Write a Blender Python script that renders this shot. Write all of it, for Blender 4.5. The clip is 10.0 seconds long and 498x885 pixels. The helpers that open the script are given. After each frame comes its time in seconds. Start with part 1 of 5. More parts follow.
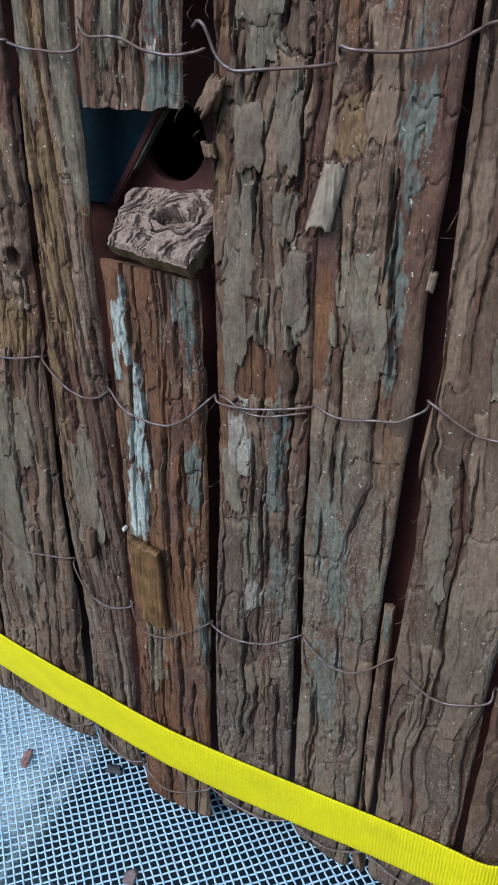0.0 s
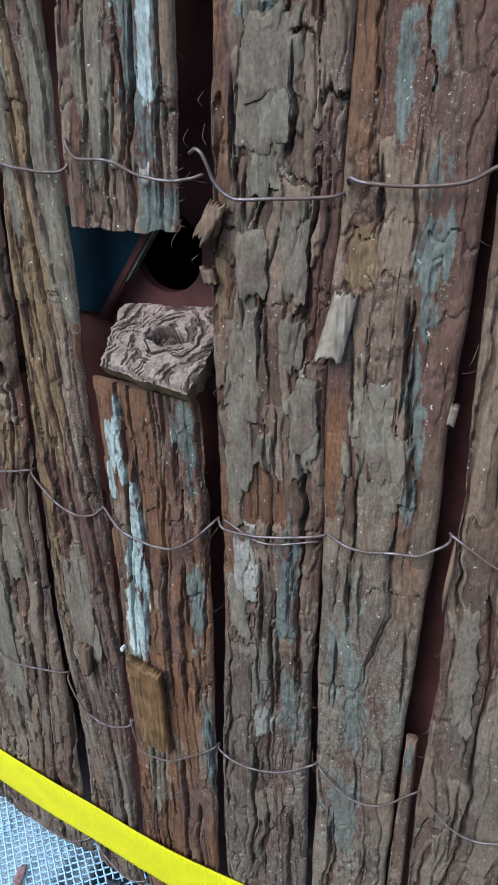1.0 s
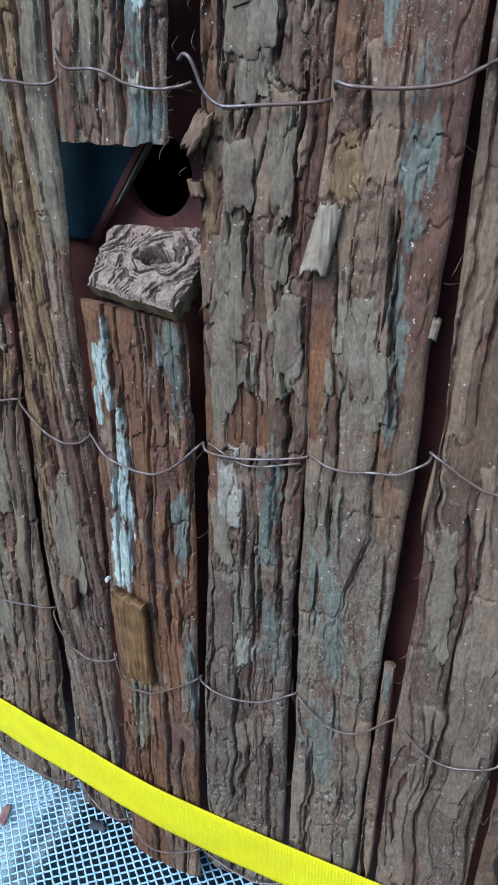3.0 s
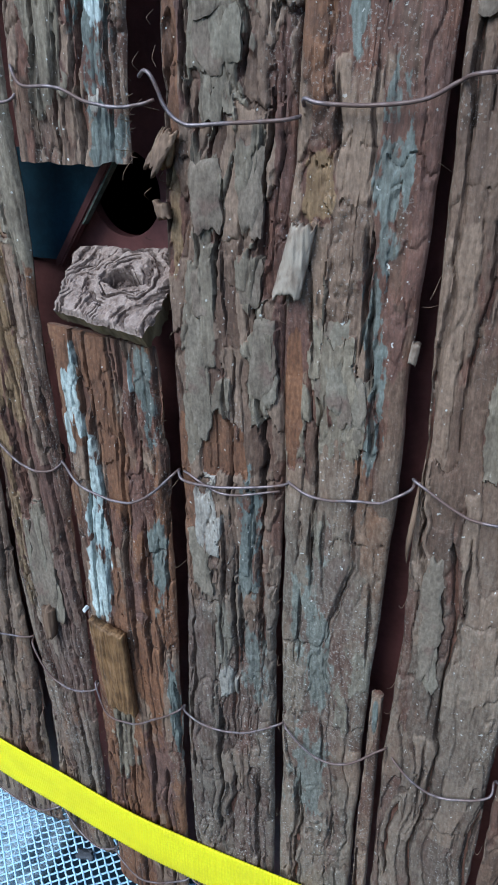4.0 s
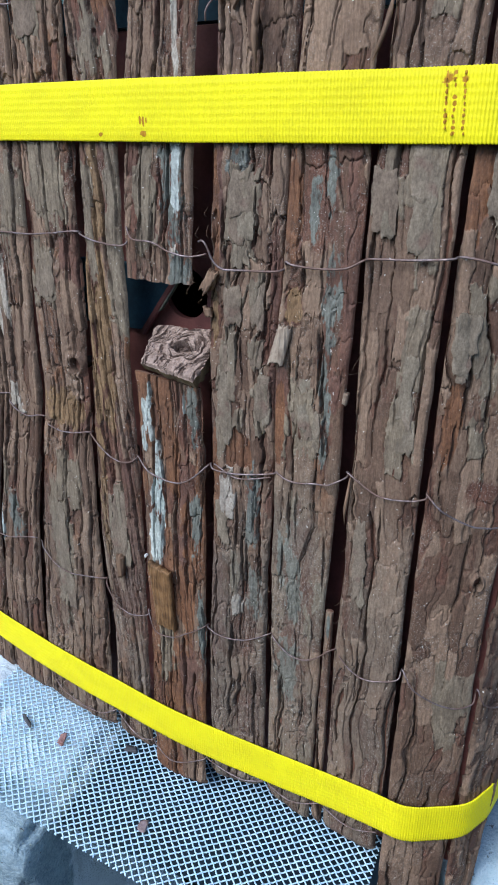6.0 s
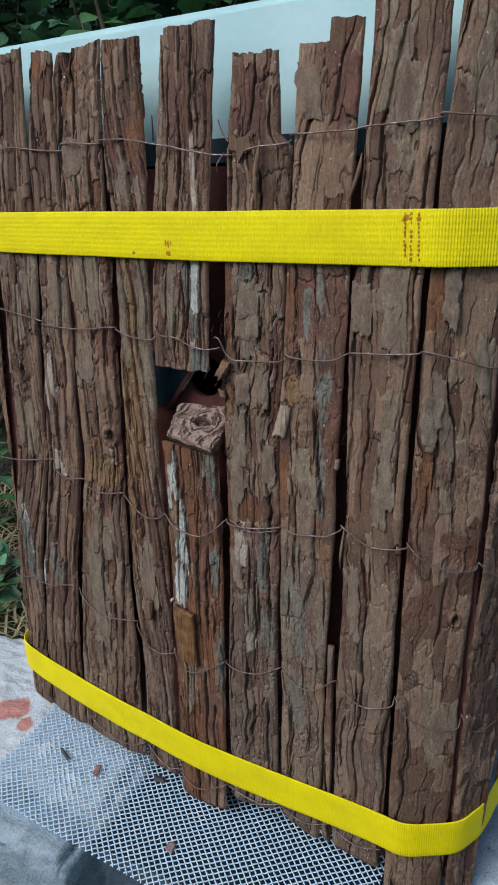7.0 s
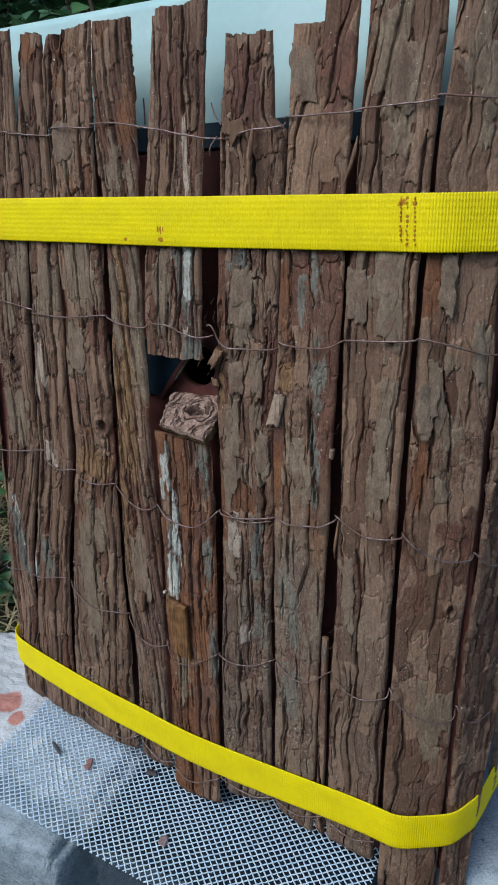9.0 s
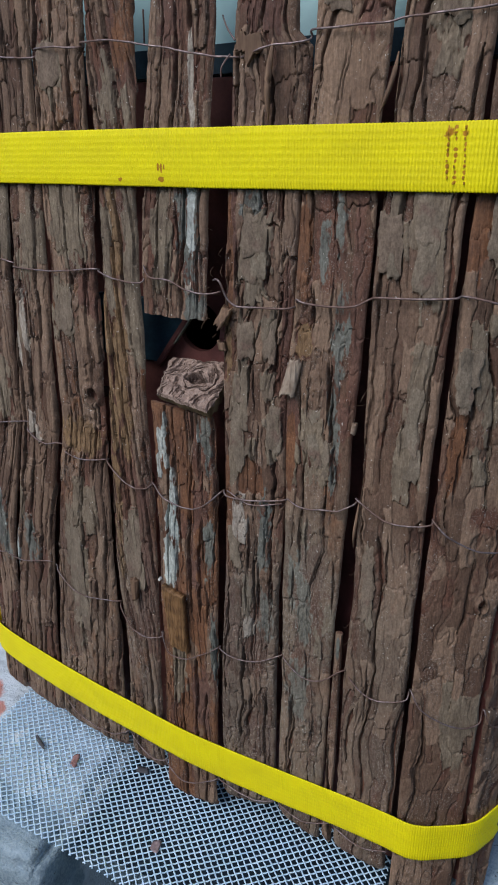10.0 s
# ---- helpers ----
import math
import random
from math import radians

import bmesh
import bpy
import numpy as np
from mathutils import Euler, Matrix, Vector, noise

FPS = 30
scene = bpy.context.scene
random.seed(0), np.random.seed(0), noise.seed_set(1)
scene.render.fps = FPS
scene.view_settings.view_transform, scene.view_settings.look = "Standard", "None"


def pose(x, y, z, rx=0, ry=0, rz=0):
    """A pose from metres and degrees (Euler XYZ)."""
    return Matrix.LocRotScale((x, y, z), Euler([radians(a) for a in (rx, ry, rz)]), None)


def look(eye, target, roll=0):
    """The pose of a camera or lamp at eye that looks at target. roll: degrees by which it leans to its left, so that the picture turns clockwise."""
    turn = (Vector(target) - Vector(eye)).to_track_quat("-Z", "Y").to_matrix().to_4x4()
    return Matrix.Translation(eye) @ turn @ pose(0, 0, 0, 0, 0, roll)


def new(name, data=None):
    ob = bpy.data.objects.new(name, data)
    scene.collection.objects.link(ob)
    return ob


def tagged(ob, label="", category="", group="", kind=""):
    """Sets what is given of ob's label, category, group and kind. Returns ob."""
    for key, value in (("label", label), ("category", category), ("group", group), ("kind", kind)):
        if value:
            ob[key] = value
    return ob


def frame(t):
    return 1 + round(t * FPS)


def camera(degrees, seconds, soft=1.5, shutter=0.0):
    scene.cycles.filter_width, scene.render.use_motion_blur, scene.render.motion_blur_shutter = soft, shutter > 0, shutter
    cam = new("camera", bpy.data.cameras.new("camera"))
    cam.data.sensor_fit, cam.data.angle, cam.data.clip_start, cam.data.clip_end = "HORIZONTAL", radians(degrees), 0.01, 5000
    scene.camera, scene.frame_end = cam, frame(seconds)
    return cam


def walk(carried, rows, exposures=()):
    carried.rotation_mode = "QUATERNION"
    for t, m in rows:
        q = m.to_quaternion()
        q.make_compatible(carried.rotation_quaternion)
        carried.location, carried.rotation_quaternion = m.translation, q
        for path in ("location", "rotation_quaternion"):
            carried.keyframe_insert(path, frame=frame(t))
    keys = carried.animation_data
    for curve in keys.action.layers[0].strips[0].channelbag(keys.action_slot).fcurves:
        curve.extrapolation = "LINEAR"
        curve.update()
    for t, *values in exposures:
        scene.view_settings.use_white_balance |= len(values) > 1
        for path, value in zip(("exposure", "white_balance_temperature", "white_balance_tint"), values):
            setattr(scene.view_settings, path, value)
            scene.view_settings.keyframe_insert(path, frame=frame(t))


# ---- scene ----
cam = camera(39.1, 10.0, soft=1.8)
PATH = [
    (0, (0.095, -0.214, 0.42), (-0.602, 1.426, -0.488), -0.2),
    (0.5, (0.104, -0.222, 0.424), (-0.58, 1.439, -0.455), -0.7),
    (1, (0.078, -0.19, 0.443), (-0.593, 1.498, -0.393), -1.3),
    (1.5, (0.081, -0.188, 0.453), (-0.604, 1.513, -0.345), -1.1),
    (2, (0.093, -0.202, 0.436), (-0.632, 1.468, -0.39), -0.9),
    (2.5, (0.088, -0.204, 0.421), (-0.587, 1.472, -0.434), -0.1),
    (3, (0.086, -0.198, 0.424), (-0.577, 1.477, -0.443), 0.0),
    (3.2, (0.086, -0.196, 0.429), (-0.561, 1.495, -0.42), -0.1),
    (4.3, (0.0852, -0.1838, 0.4284), (-0.557, 1.496, -0.448), -1.24),
    (4.5, (0.0847, -0.1858, 0.4381), (-0.570, 1.502, -0.413), -1.22),
    (5, (0.0839, -0.1814, 0.4418), (-0.570, 1.510, -0.401), -0.91),
    (5.2, (0.0873, -0.1893, 0.4436), (-0.607, 1.479, -0.412), -0.27),
    (6.3, (0.164, -0.335, 0.49), (-0.594, 1.347, -0.283), 0.1),
    (6.5, (0.166, -0.341, 0.492), (-0.602, 1.347, -0.257), -0.3),
    (7, (0.18, -0.356, 0.514), (-0.641, 1.338, -0.16), -1.4),
    (7.5, (0.18, -0.353, 0.509), (-0.629, 1.339, -0.184), -1.6),
    (8, (0.181, -0.357, 0.512), (-0.634, 1.333, -0.181), -1.3),
    (8.5, (0.178, -0.355, 0.509), (-0.633, 1.336, -0.185), -1.4),
    (9, (0.178, -0.353, 0.509), (-0.623, 1.346, -0.178), -1.2),
    (9.5, (0.16, -0.331, 0.497), (-0.602, 1.372, -0.226), -0.6),
    (10, (0.149, -0.318, 0.491), (-0.611, 1.373, -0.26), -0.1),
]
EXPOSURES = [(0.0, 0.30, 5650, 2), (1.5, 0.68, 5250, -1), (2.5, 0.63, 5200, -1), (5.2, 0.70, 5000, 0), (6.3, 0.62, 6000, 9), (7.0, 0.09, 6400, 11), (8.0, 0.07, 6450, 11), (9.0, 0.08, 6400, 11), (10.0, 0.0, 6200, 11)]
walk(cam, [(t, look(eye, target, roll)) for t, eye, target, roll in PATH], EXPOSURES)

# ---- light: a bright overcast sky, a weak wide sun behind it ----
world = bpy.data.worlds.new("sky")
scene.world = world
world.use_nodes = True
wn = world.node_tree.nodes
sky = wn.new("ShaderNodeTexSky")
sky.sky_type, sky.sun_disc = "NISHITA", False
sky.sun_elevation, sky.sun_rotation = radians(45), radians(204)
sky.air_density, sky.dust_density, sky.ozone_density = 1.0, 1.2, 1.5
world.node_tree.links.new(sky.outputs[0], wn["Background"].inputs[0])
wn["Background"].inputs[1].default_value = 0.13
sun_data = bpy.data.lights.new("sun", "SUN")
sun_data.energy, sun_data.angle, sun_data.color = 2.0, radians(38), (1.0, 0.98, 0.95)
sun = new("sun", sun_data)
sun.matrix_world = look((-1.03, -2.3, 2.5), (0, 0, 0))


# ---- materials ----
class Nodes:
    """A short way to write a node material."""

    def __init__(self, name):
        self.mat = bpy.data.materials.new(name)
        self.mat.use_nodes = True
        self.tree = self.mat.node_tree
        self.bsdf = self.tree.nodes["Principled BSDF"]
        self.coord = self.add("ShaderNodeTexCoord").outputs["Object"]

    def add(self, kind):
        return self.tree.nodes.new(kind)

    def put(self, socket, value):
        if isinstance(value, bpy.types.NodeSocket):
            self.tree.links.new(value, socket)
        elif isinstance(value, tuple) and len(value) == 3 and socket.type == "RGBA":
            socket.default_value = (*value, 1)
        else:
            socket.default_value = value

    def noise(self, scale, detail=4.0, stretch=(1, 1, 1), rough=0.55, warp=0.0):
        m = self.add("ShaderNodeMapping")
        self.put(m.inputs["Vector"], self.coord)
        m.inputs["Scale"].default_value = stretch
        n = self.add("ShaderNodeTexNoise")
        self.put(n.inputs["Vector"], m.outputs[0])
        n.inputs["Scale"].default_value, n.inputs["Detail"].default_value = scale, detail
        n.inputs["Roughness"].default_value, n.inputs["Distortion"].default_value = rough, warp
        return n.outputs[0]

    def span(self, value, a, b, lo=0.0, hi=1.0):
        r = self.add("ShaderNodeMapRange")
        r.interpolation_type = "SMOOTHSTEP"
        for k, v in zip(range(5), (value, a, b, lo, hi)):
            self.put(r.inputs[k], v)
        return r.outputs[0]

    def math(self, op, a, b):
        m = self.add("ShaderNodeMath")
        m.operation = op
        self.put(m.inputs[0], a)
        self.put(m.inputs[1], b)
        return m.outputs[0]

    def mix(self, fac, a, b, blend="MIX"):
        m = self.add("ShaderNodeMix")
        m.data_type, m.blend_type = "RGBA", blend
        self.put(m.inputs[0], fac)
        self.put(m.inputs[6], a)
        self.put(m.inputs[7], b)
        return m.outputs[2]

    def attribute(self, name):
        a = self.add("ShaderNodeAttribute")
        a.attribute_name = name
        s = self.add("ShaderNodeSeparateColor")
        self.put(s.inputs[0], a.outputs["Color"])
        return s.outputs[0], s.outputs[1], s.outputs[2], a.outputs["Alpha"]

    def random(self):
        return self.add("ShaderNodeObjectInfo").outputs["Random"]

    def bump(self, height, strength, distance, under=None):
        b = self.add("ShaderNodeBump")
        b.inputs["Strength"].default_value, b.inputs["Distance"].default_value = strength, distance
        self.put(b.inputs["Height"], height)
        if under is not None:
            self.put(b.inputs["Normal"], under)
        return b.outputs[0]

    def done(self, colour, rough, normal=None, metal=0.0, specular=0.5):
        self.put(self.bsdf.inputs["Base Color"], colour)
        self.put(self.bsdf.inputs["Roughness"], rough)
        self.put(self.bsdf.inputs["Metallic"], metal)
        self.put(self.bsdf.inputs["Specular IOR Level"], specular)
        if normal is not None:
            self.put(self.bsdf.inputs["Normal"], normal)
        return self.mat


def bark_material():
    n = Nodes("bark")
    outer, tone, green, lichen = n.attribute("bark_skin")
    bare, red, pale, yellow = n.attribute("bark_wear")
    teal, crack, rough, dust_tint = n.attribute("bark_algae_shade")
    fine = n.noise(750, 5, (1, 1, 0.4))
    mid = n.noise(150, 5, (1, 1, 0.45))
    broad = n.noise(26, 4, (1, 1, 0.5))
    grain = n.noise(1300, 4, (1, 1, 0.10), 0.6)
    mottled = n.math("ADD", n.math("MULTIPLY", mid, 0.6), n.math("MULTIPLY", fine, 0.4))
    # each plate has a tone of its own, from brown to weathered grey
    shade = n.math("ADD", n.math("MULTIPLY", tone, 0.55), n.math("MULTIPLY", mottled, 0.62))
    skin = n.mix(n.span(shade, 0.30, 0.88), (0.104, 0.060, 0.040), (0.266, 0.182, 0.126))
    inner = n.mix(n.span(mottled, 0.3, 0.7), (0.092, 0.043, 0.030), (0.196, 0.098, 0.066))
    col = n.mix(n.span(n.math("ADD", outer, n.math("MULTIPLY", n.math("SUBTRACT", mid, 0.5), 0.8)), 0.25, 0.75), inner, skin)

    def over(col, mask, dark, light, soft=0.55):
        edge = n.math("MULTIPLY", n.span(n.math("ADD", mask, n.math("MULTIPLY", n.math("SUBTRACT", mottled, 0.5), soft * 2.4)), 0.42, 0.62), n.span(mask, 0.02, 0.25))
        return n.mix(edge, col, n.mix(n.span(mottled, 0.32, 0.68), dark, light))

    col = over(col, red, (0.098, 0.050, 0.038), (0.180, 0.096, 0.070))
    col = over(col, yellow, (0.148, 0.088, 0.043), (0.308, 0.202, 0.108), 0.75)
    col = over(col, bare, (0.116, 0.054, 0.030), (0.230, 0.112, 0.058))
    col = over(col, green, (0.148, 0.114, 0.080), (0.276, 0.226, 0.162), 0.8)
    col = over(col, teal, (0.086, 0.090, 0.079), (0.208, 0.222, 0.196), 1.7)
    col = over(col, pale, (0.320, 0.272, 0.222), (0.520, 0.470, 0.400), 0.4)
    col = over(col, lichen, (0.270, 0.315, 0.305), (0.600, 0.655, 0.625), 1.2)
    # grey-green film: dust, with the lens's green colour shading painted in
    film = n.math("MULTIPLY", n.math("MULTIPLY", dust_tint, 0.85), n.span(n.math("ADD", n.math("MULTIPLY", mottled, 0.7), n.math("MULTIPLY", n.noise(55, 4, (1, 1, 0.4)), 0.5)), 0.42, 0.68))
    col = n.mix(film, col, n.mix(n.span(fine, 0.3, 0.7), (0.120, 0.112, 0.088), (0.230, 0.218, 0.176)))
    # near-black painted into fissures, rims and undercuts: their shade, besides dark bast
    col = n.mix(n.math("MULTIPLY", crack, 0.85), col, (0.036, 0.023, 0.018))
    speckle = n.noise(1100, 3, (1, 1, 0.6), 0.6)
    col = n.mix(0.6, col, n.mix(n.span(grain, 0.28, 0.72), (0.66, 0.63, 0.61), (1.30, 1.30, 1.30)), "MULTIPLY")
    col = n.mix(0.6, col, n.mix(n.span(speckle, 0.28, 0.72), (0.66, 0.64, 0.62), (1.32, 1.32, 1.32)), "MULTIPLY")
    col = n.mix(n.span(broad, 0.40, 0.75, 0.0, 0.28), col, (0.125, 0.088, 0.068))
    col = n.mix(0.5, col, n.mix(n.random(), (0.84, 0.79, 0.76), (1.17, 1.09, 0.98)), "MULTIPLY")
    # pale crumbs of frass and dried sap
    crumbs = n.math("MULTIPLY", n.span(n.noise(720, 1.5), 0.71, 0.74), n.math("ADD", n.span(n.noise(60, 2), 0.42, 0.60), n.math("MULTIPLY", dust_tint, 0.5)))
    col = n.mix(crumbs, col, (0.62, 0.57, 0.50))
    dust = n.math("MULTIPLY", n.span(n.noise(1400, 2), 0.57, 0.67), n.math("ADD", 0.05, n.math("ADD", n.math("MULTIPLY", rough, 0.40), n.math("MULTIPLY", dust_tint, 0.22))))
    col = n.mix(dust, col, (0.48, 0.44, 0.38))
    b = n.bump(mid, 0.35, 0.0008)
    b = n.bump(grain, 0.6, 0.0005, b)
    b = n.bump(fine, 0.6, 0.0006, b)
    return n.done(col, n.span(mid, 0.3, 0.7, 0.66, 0.92), b, 0, 0.3)


def wood_material(name, dark, light, scale=300, stretch=(1, 1, 0.08), rough=0.75, relief=0.0005):
    n = Nodes(name)
    a, b = n.noise(scale, 5, stretch, 0.6, 0.3), n.noise(scale * 0.15, 4)
    col = n.mix(n.span(n.math("ADD", n.math("MULTIPLY", a, 0.6), n.math("MULTIPLY", b, 0.4)), 0.35, 0.65), dark, light)
    return n.done(col, rough, n.bump(a, 0.7, relief), 0, 0.3)


def strap_material():
    n = Nodes("yellow_webbing")
    dirt = n.noise(35, 5, (1, 1, 2))
    fine = n.noise(900, 3)
    col = n.mix(n.span(n.math("ADD", n.math("MULTIPLY", dirt, 0.7), n.math("MULTIPLY", fine, 0.3)), 0.35, 0.75), (0.93, 0.81, 0.003), (0.80, 0.68, 0.008))
    stain, _, _, _ = n.attribute("strap_stain")
    col = n.mix(n.span(n.math("ADD", stain, n.math("MULTIPLY", n.math("SUBTRACT", n.noise(500, 4), 0.5), 1.2)), 0.4, 0.65), col, (0.47, 0.22, 0.015))
    return n.done(col, 0.5, n.bump(fine, 0.35, 0.0003), 0, 0.2)


def concrete_material():
    n = Nodes("concrete")
    big, mid, fine = n.noise(9, 5), n.noise(70, 6, rough=0.65), n.noise(520, 4)
    col = n.mix(n.span(n.math("ADD", n.math("MULTIPLY", big, 0.5), n.math("MULTIPLY", mid, 0.5)), 0.35, 0.65), (0.175, 0.245, 0.290), (0.385, 0.485, 0.545))
    col = n.mix(n.span(fine, 0.35, 0.7, 0.0, 0.6), col, (0.42, 0.50, 0.54))
    col = n.mix(n.span(n.noise(220, 3), 0.66, 0.72), col, (0.10, 0.11, 0.11))
    white, rust, _, _ = n.attribute("paint")
    ragged = n.math("MULTIPLY", n.math("SUBTRACT", n.noise(45, 6, rough=0.7), 0.5), 1.4)
    col = n.mix(n.span(n.math("ADD", white, ragged), 0.4, 0.6), col, n.mix(mid, (0.50, 0.56, 0.60), (0.70, 0.76, 0.80)))
    col = n.mix(n.span(n.math("ADD", rust, n.math("MULTIPLY", ragged, 0.5)), 0.42, 0.58), col, n.mix(mid, (0.50, 0.21, 0.17), (0.62, 0.33, 0.28)))
    b = n.bump(mid, 0.8, 0.004)
    return n.done(col, 0.9, n.bump(fine, 0.7, 0.0012, b), 0, 0.25)


def painted_material(name, dark, light, rough=0.6, scale=60):
    n = Nodes(name)
    a, b = n.noise(scale, 5, rough=0.65), n.noise(scale * 9, 3)
    col = n.mix(n.span(n.math("ADD", n.math("MULTIPLY", a, 0.75), n.math("MULTIPLY", b, 0.25)), 0.35, 0.68), dark, light)
    return n.done(col, rough, n.bump(b, 0.4, 0.0004), 0, 0.4)


def soil_material():
    n = Nodes("soil")
    a, b = n.noise(5, 6, rough=0.65), n.noise(60, 5)
    col = n.mix(n.span(a, 0.35, 0.65), n.mix(b, (0.030, 0.027, 0.022), (0.075, 0.066, 0.052)), n.mix(b, (0.020, 0.040, 0.014), (0.055, 0.085, 0.030)))
    return n.done(col, 0.95, n.bump(b, 1.0, 0.02), 0, 0.2)


def leaf_material(name="leaf", deep=(0.016, 0.062, 0.030), bright=(0.070, 0.190, 0.100)):
    n = Nodes(name)
    a = n.noise(60, 4)
    r = n.add("ShaderNodeNewGeometry").outputs["Random Per Island"]
    col = n.mix(r, deep, bright)
    col = n.mix(n.span(a, 0.35, 0.65, 0.0, 0.5), col, (0.030, 0.070, 0.030))
    return n.done(col, 0.45, n.bump(a, 0.3, 0.003), 0, 0.5)


def flake_material():
    """Thin weathered sheets of outer bark."""
    n = Nodes("bark_flake")
    fine, mid, speckle = n.noise(900, 5, (1, 1, 0.35)), n.noise(170, 5, (1, 1, 0.4)), n.noise(1250, 3, (1, 1, 0.7), 0.6)
    r = n.random()
    dark = n.mix(r, (0.118, 0.082, 0.058), (0.148, 0.117, 0.082))
    light = n.mix(r, (0.242, 0.175, 0.126), (0.282, 0.230, 0.166))
    col = n.mix(n.span(n.math("ADD", n.math("MULTIPLY", mid, 0.6), n.math("MULTIPLY", fine, 0.4)), 0.33, 0.67), dark, light)
    col = n.mix(n.span(n.noise(90, 4), 0.58, 0.70, 0.0, 0.7), col, (0.170, 0.105, 0.078))
    col = n.mix(0.6, col, n.mix(n.span(speckle, 0.28, 0.72), (0.66, 0.64, 0.62), (1.32, 1.32, 1.32)), "MULTIPLY")
    b = n.bump(mid, 0.4, 0.0008)
    return n.done(col, 0.85, n.bump(fine, 0.7, 0.0006, b), 0, 0.3)


BARK = bark_material()
FLAKE = flake_material()
CUT_WOOD = wood_material("cut_wood", (0.120, 0.078, 0.036), (0.270, 0.185, 0.090))


def block_material():
    n = Nodes("weathered_end_wood")
    a, f = n.noise(240, 5), n.noise(1100, 4)
    crack, _, _, _ = n.attribute("crack")
    col = n.mix(n.span(n.math("ADD", n.math("MULTIPLY", a, 0.6), n.math("MULTIPLY", f, 0.4)), 0.33, 0.67), (0.195, 0.126, 0.094), (0.430, 0.312, 0.248))
    # darker grain lines, plus painted shade in the knot's hollow
    col = n.mix(n.math("MULTIPLY", crack, 0.78), col, (0.062, 0.036, 0.027))
    return n.done(col, 0.75, n.bump(f, 0.7, 0.0006), 0, 0.3)


BLOCK_WOOD = block_material()
CHIP_WOOD = wood_material("orange_inner_bark", (0.085, 0.042, 0.017), (0.285, 0.155, 0.066), 1000, (1, 1, 0.12), 0.6)
PALE_CHIP = wood_material("pale_bark_chip", (0.160, 0.102, 0.066), (0.400, 0.315, 0.235), 420, (1, 1, 0.35), 0.75)
TAN_CHIP = wood_material("tan_bark_chip", (0.100, 0.058, 0.036), (0.250, 0.155, 0.095), 420, (1, 1, 0.1), 0.75)
STRAP = strap_material()
CONCRETE = concrete_material()
HIVE_RED = painted_material("red_brown_paint", (0.130, 0.044, 0.036), (0.205, 0.072, 0.058))
HIVE_TEAL = painted_material("dark_teal_paint_and_shade", (0.010, 0.032, 0.050), (0.022, 0.064, 0.088))
LID_PAINT = painted_material("pale_turquoise_paint", (0.44, 0.68, 0.69), (0.52, 0.75, 0.75), 0.4, 25)
PEEL_PAINT = painted_material("peeling_green_paint", (0.090, 0.105, 0.075), (0.260, 0.280, 0.210), 0.7, 260)
SOIL = soil_material()
STEM = wood_material("stem_bark", (0.025, 0.021, 0.015), (0.080, 0.062, 0.044), 60)
LEAF = leaf_material()
LEAF_BRIGHT = leaf_material("bright_leaf", (0.070, 0.200, 0.060), (0.150, 0.340, 0.180))


def metal(name, colour, rough):
    n = Nodes(name)
    a = n.noise(400, 4)
    rust = n.span(n.noise(90, 4), 0.42, 0.62)
    col = n.mix(n.span(a, 0.35, 0.7), colour, tuple(0.55 * c for c in colour))
    col = n.mix(rust, col, (0.155, 0.092, 0.072))
    return n.done(col, n.span(a, 0.3, 0.7, rough, rough + 0.25), n.bump(a, 0.4, 0.0002), n.span(rust, 0.0, 1.0, 0.8, 0.2))


WIRE = metal("dull_rusty_wire", (0.33, 0.26, 0.25), 0.45)
GALV = painted_material("white_coated_mesh", (0.48, 0.67, 0.82), (0.64, 0.81, 0.94), 0.4, 120)
SAP = painted_material("dried_sap", (0.60, 0.58, 0.55), (0.80, 0.78, 0.74), 0.6, 500)
THREAD = painted_material("rusty_thread", (0.42, 0.18, 0.015), (0.62, 0.36, 0.02), 0.8, 300)
DEBRIS = painted_material("dry_leaf_bits", (0.19, 0.135, 0.145), (0.34, 0.26, 0.27), 0.7, 200)
DEBRIS_PINK = painted_material("pink_leaf_bits", (0.26, 0.13, 0.12), (0.42, 0.25, 0.23), 0.7, 200)
STRAW = painted_material("dry_straw", (0.22, 0.19, 0.10), (0.42, 0.37, 0.22), 0.8, 30)
DEBRIS_DARK = painted_material("dark_plant_bits", (0.045, 0.045, 0.050), (0.10, 0.095, 0.10), 0.7, 200)


# ---- numbers: noise on grids ----
def hashed(ix, iy, seed):
    m = np.int64(0xFFFFFFFF)
    h = (ix.astype(np.int64) * 374761393 + iy.astype(np.int64) * 668265263 + np.int64(seed) * 974634777) & m
    h = ((h ^ (h >> 13)) * 1274126177) & m
    return ((h ^ (h >> 16)) & 0xFFFFF) / float(0xFFFFF)


def vnoise(x, y, seed):
    ix, iy = np.floor(x), np.floor(y)
    fx, fy = x - ix, y - iy
    fx, fy = fx * fx * (3 - 2 * fx), fy * fy * (3 - 2 * fy)
    a, b = hashed(ix, iy, seed), hashed(ix + 1, iy, seed)
    c, d = hashed(ix, iy + 1, seed), hashed(ix + 1, iy + 1, seed)
    return (a + (b - a) * fx) * (1 - fy) + (c + (d - c) * fx) * fy


def fbm(x, y, seed, octaves=4):
    total, amp, norm = 0, 1.0, 0.0
    for o in range(octaves):
        total, norm = total + amp * vnoise(x * 2**o, y * 2**o, seed + 17 * o), norm + amp
        amp *= 0.5
    return total / norm


def step(a, b, x):
    t = np.clip((x - a) / (b - a), 0, 1)
    return t * t * (3 - 2 * t)


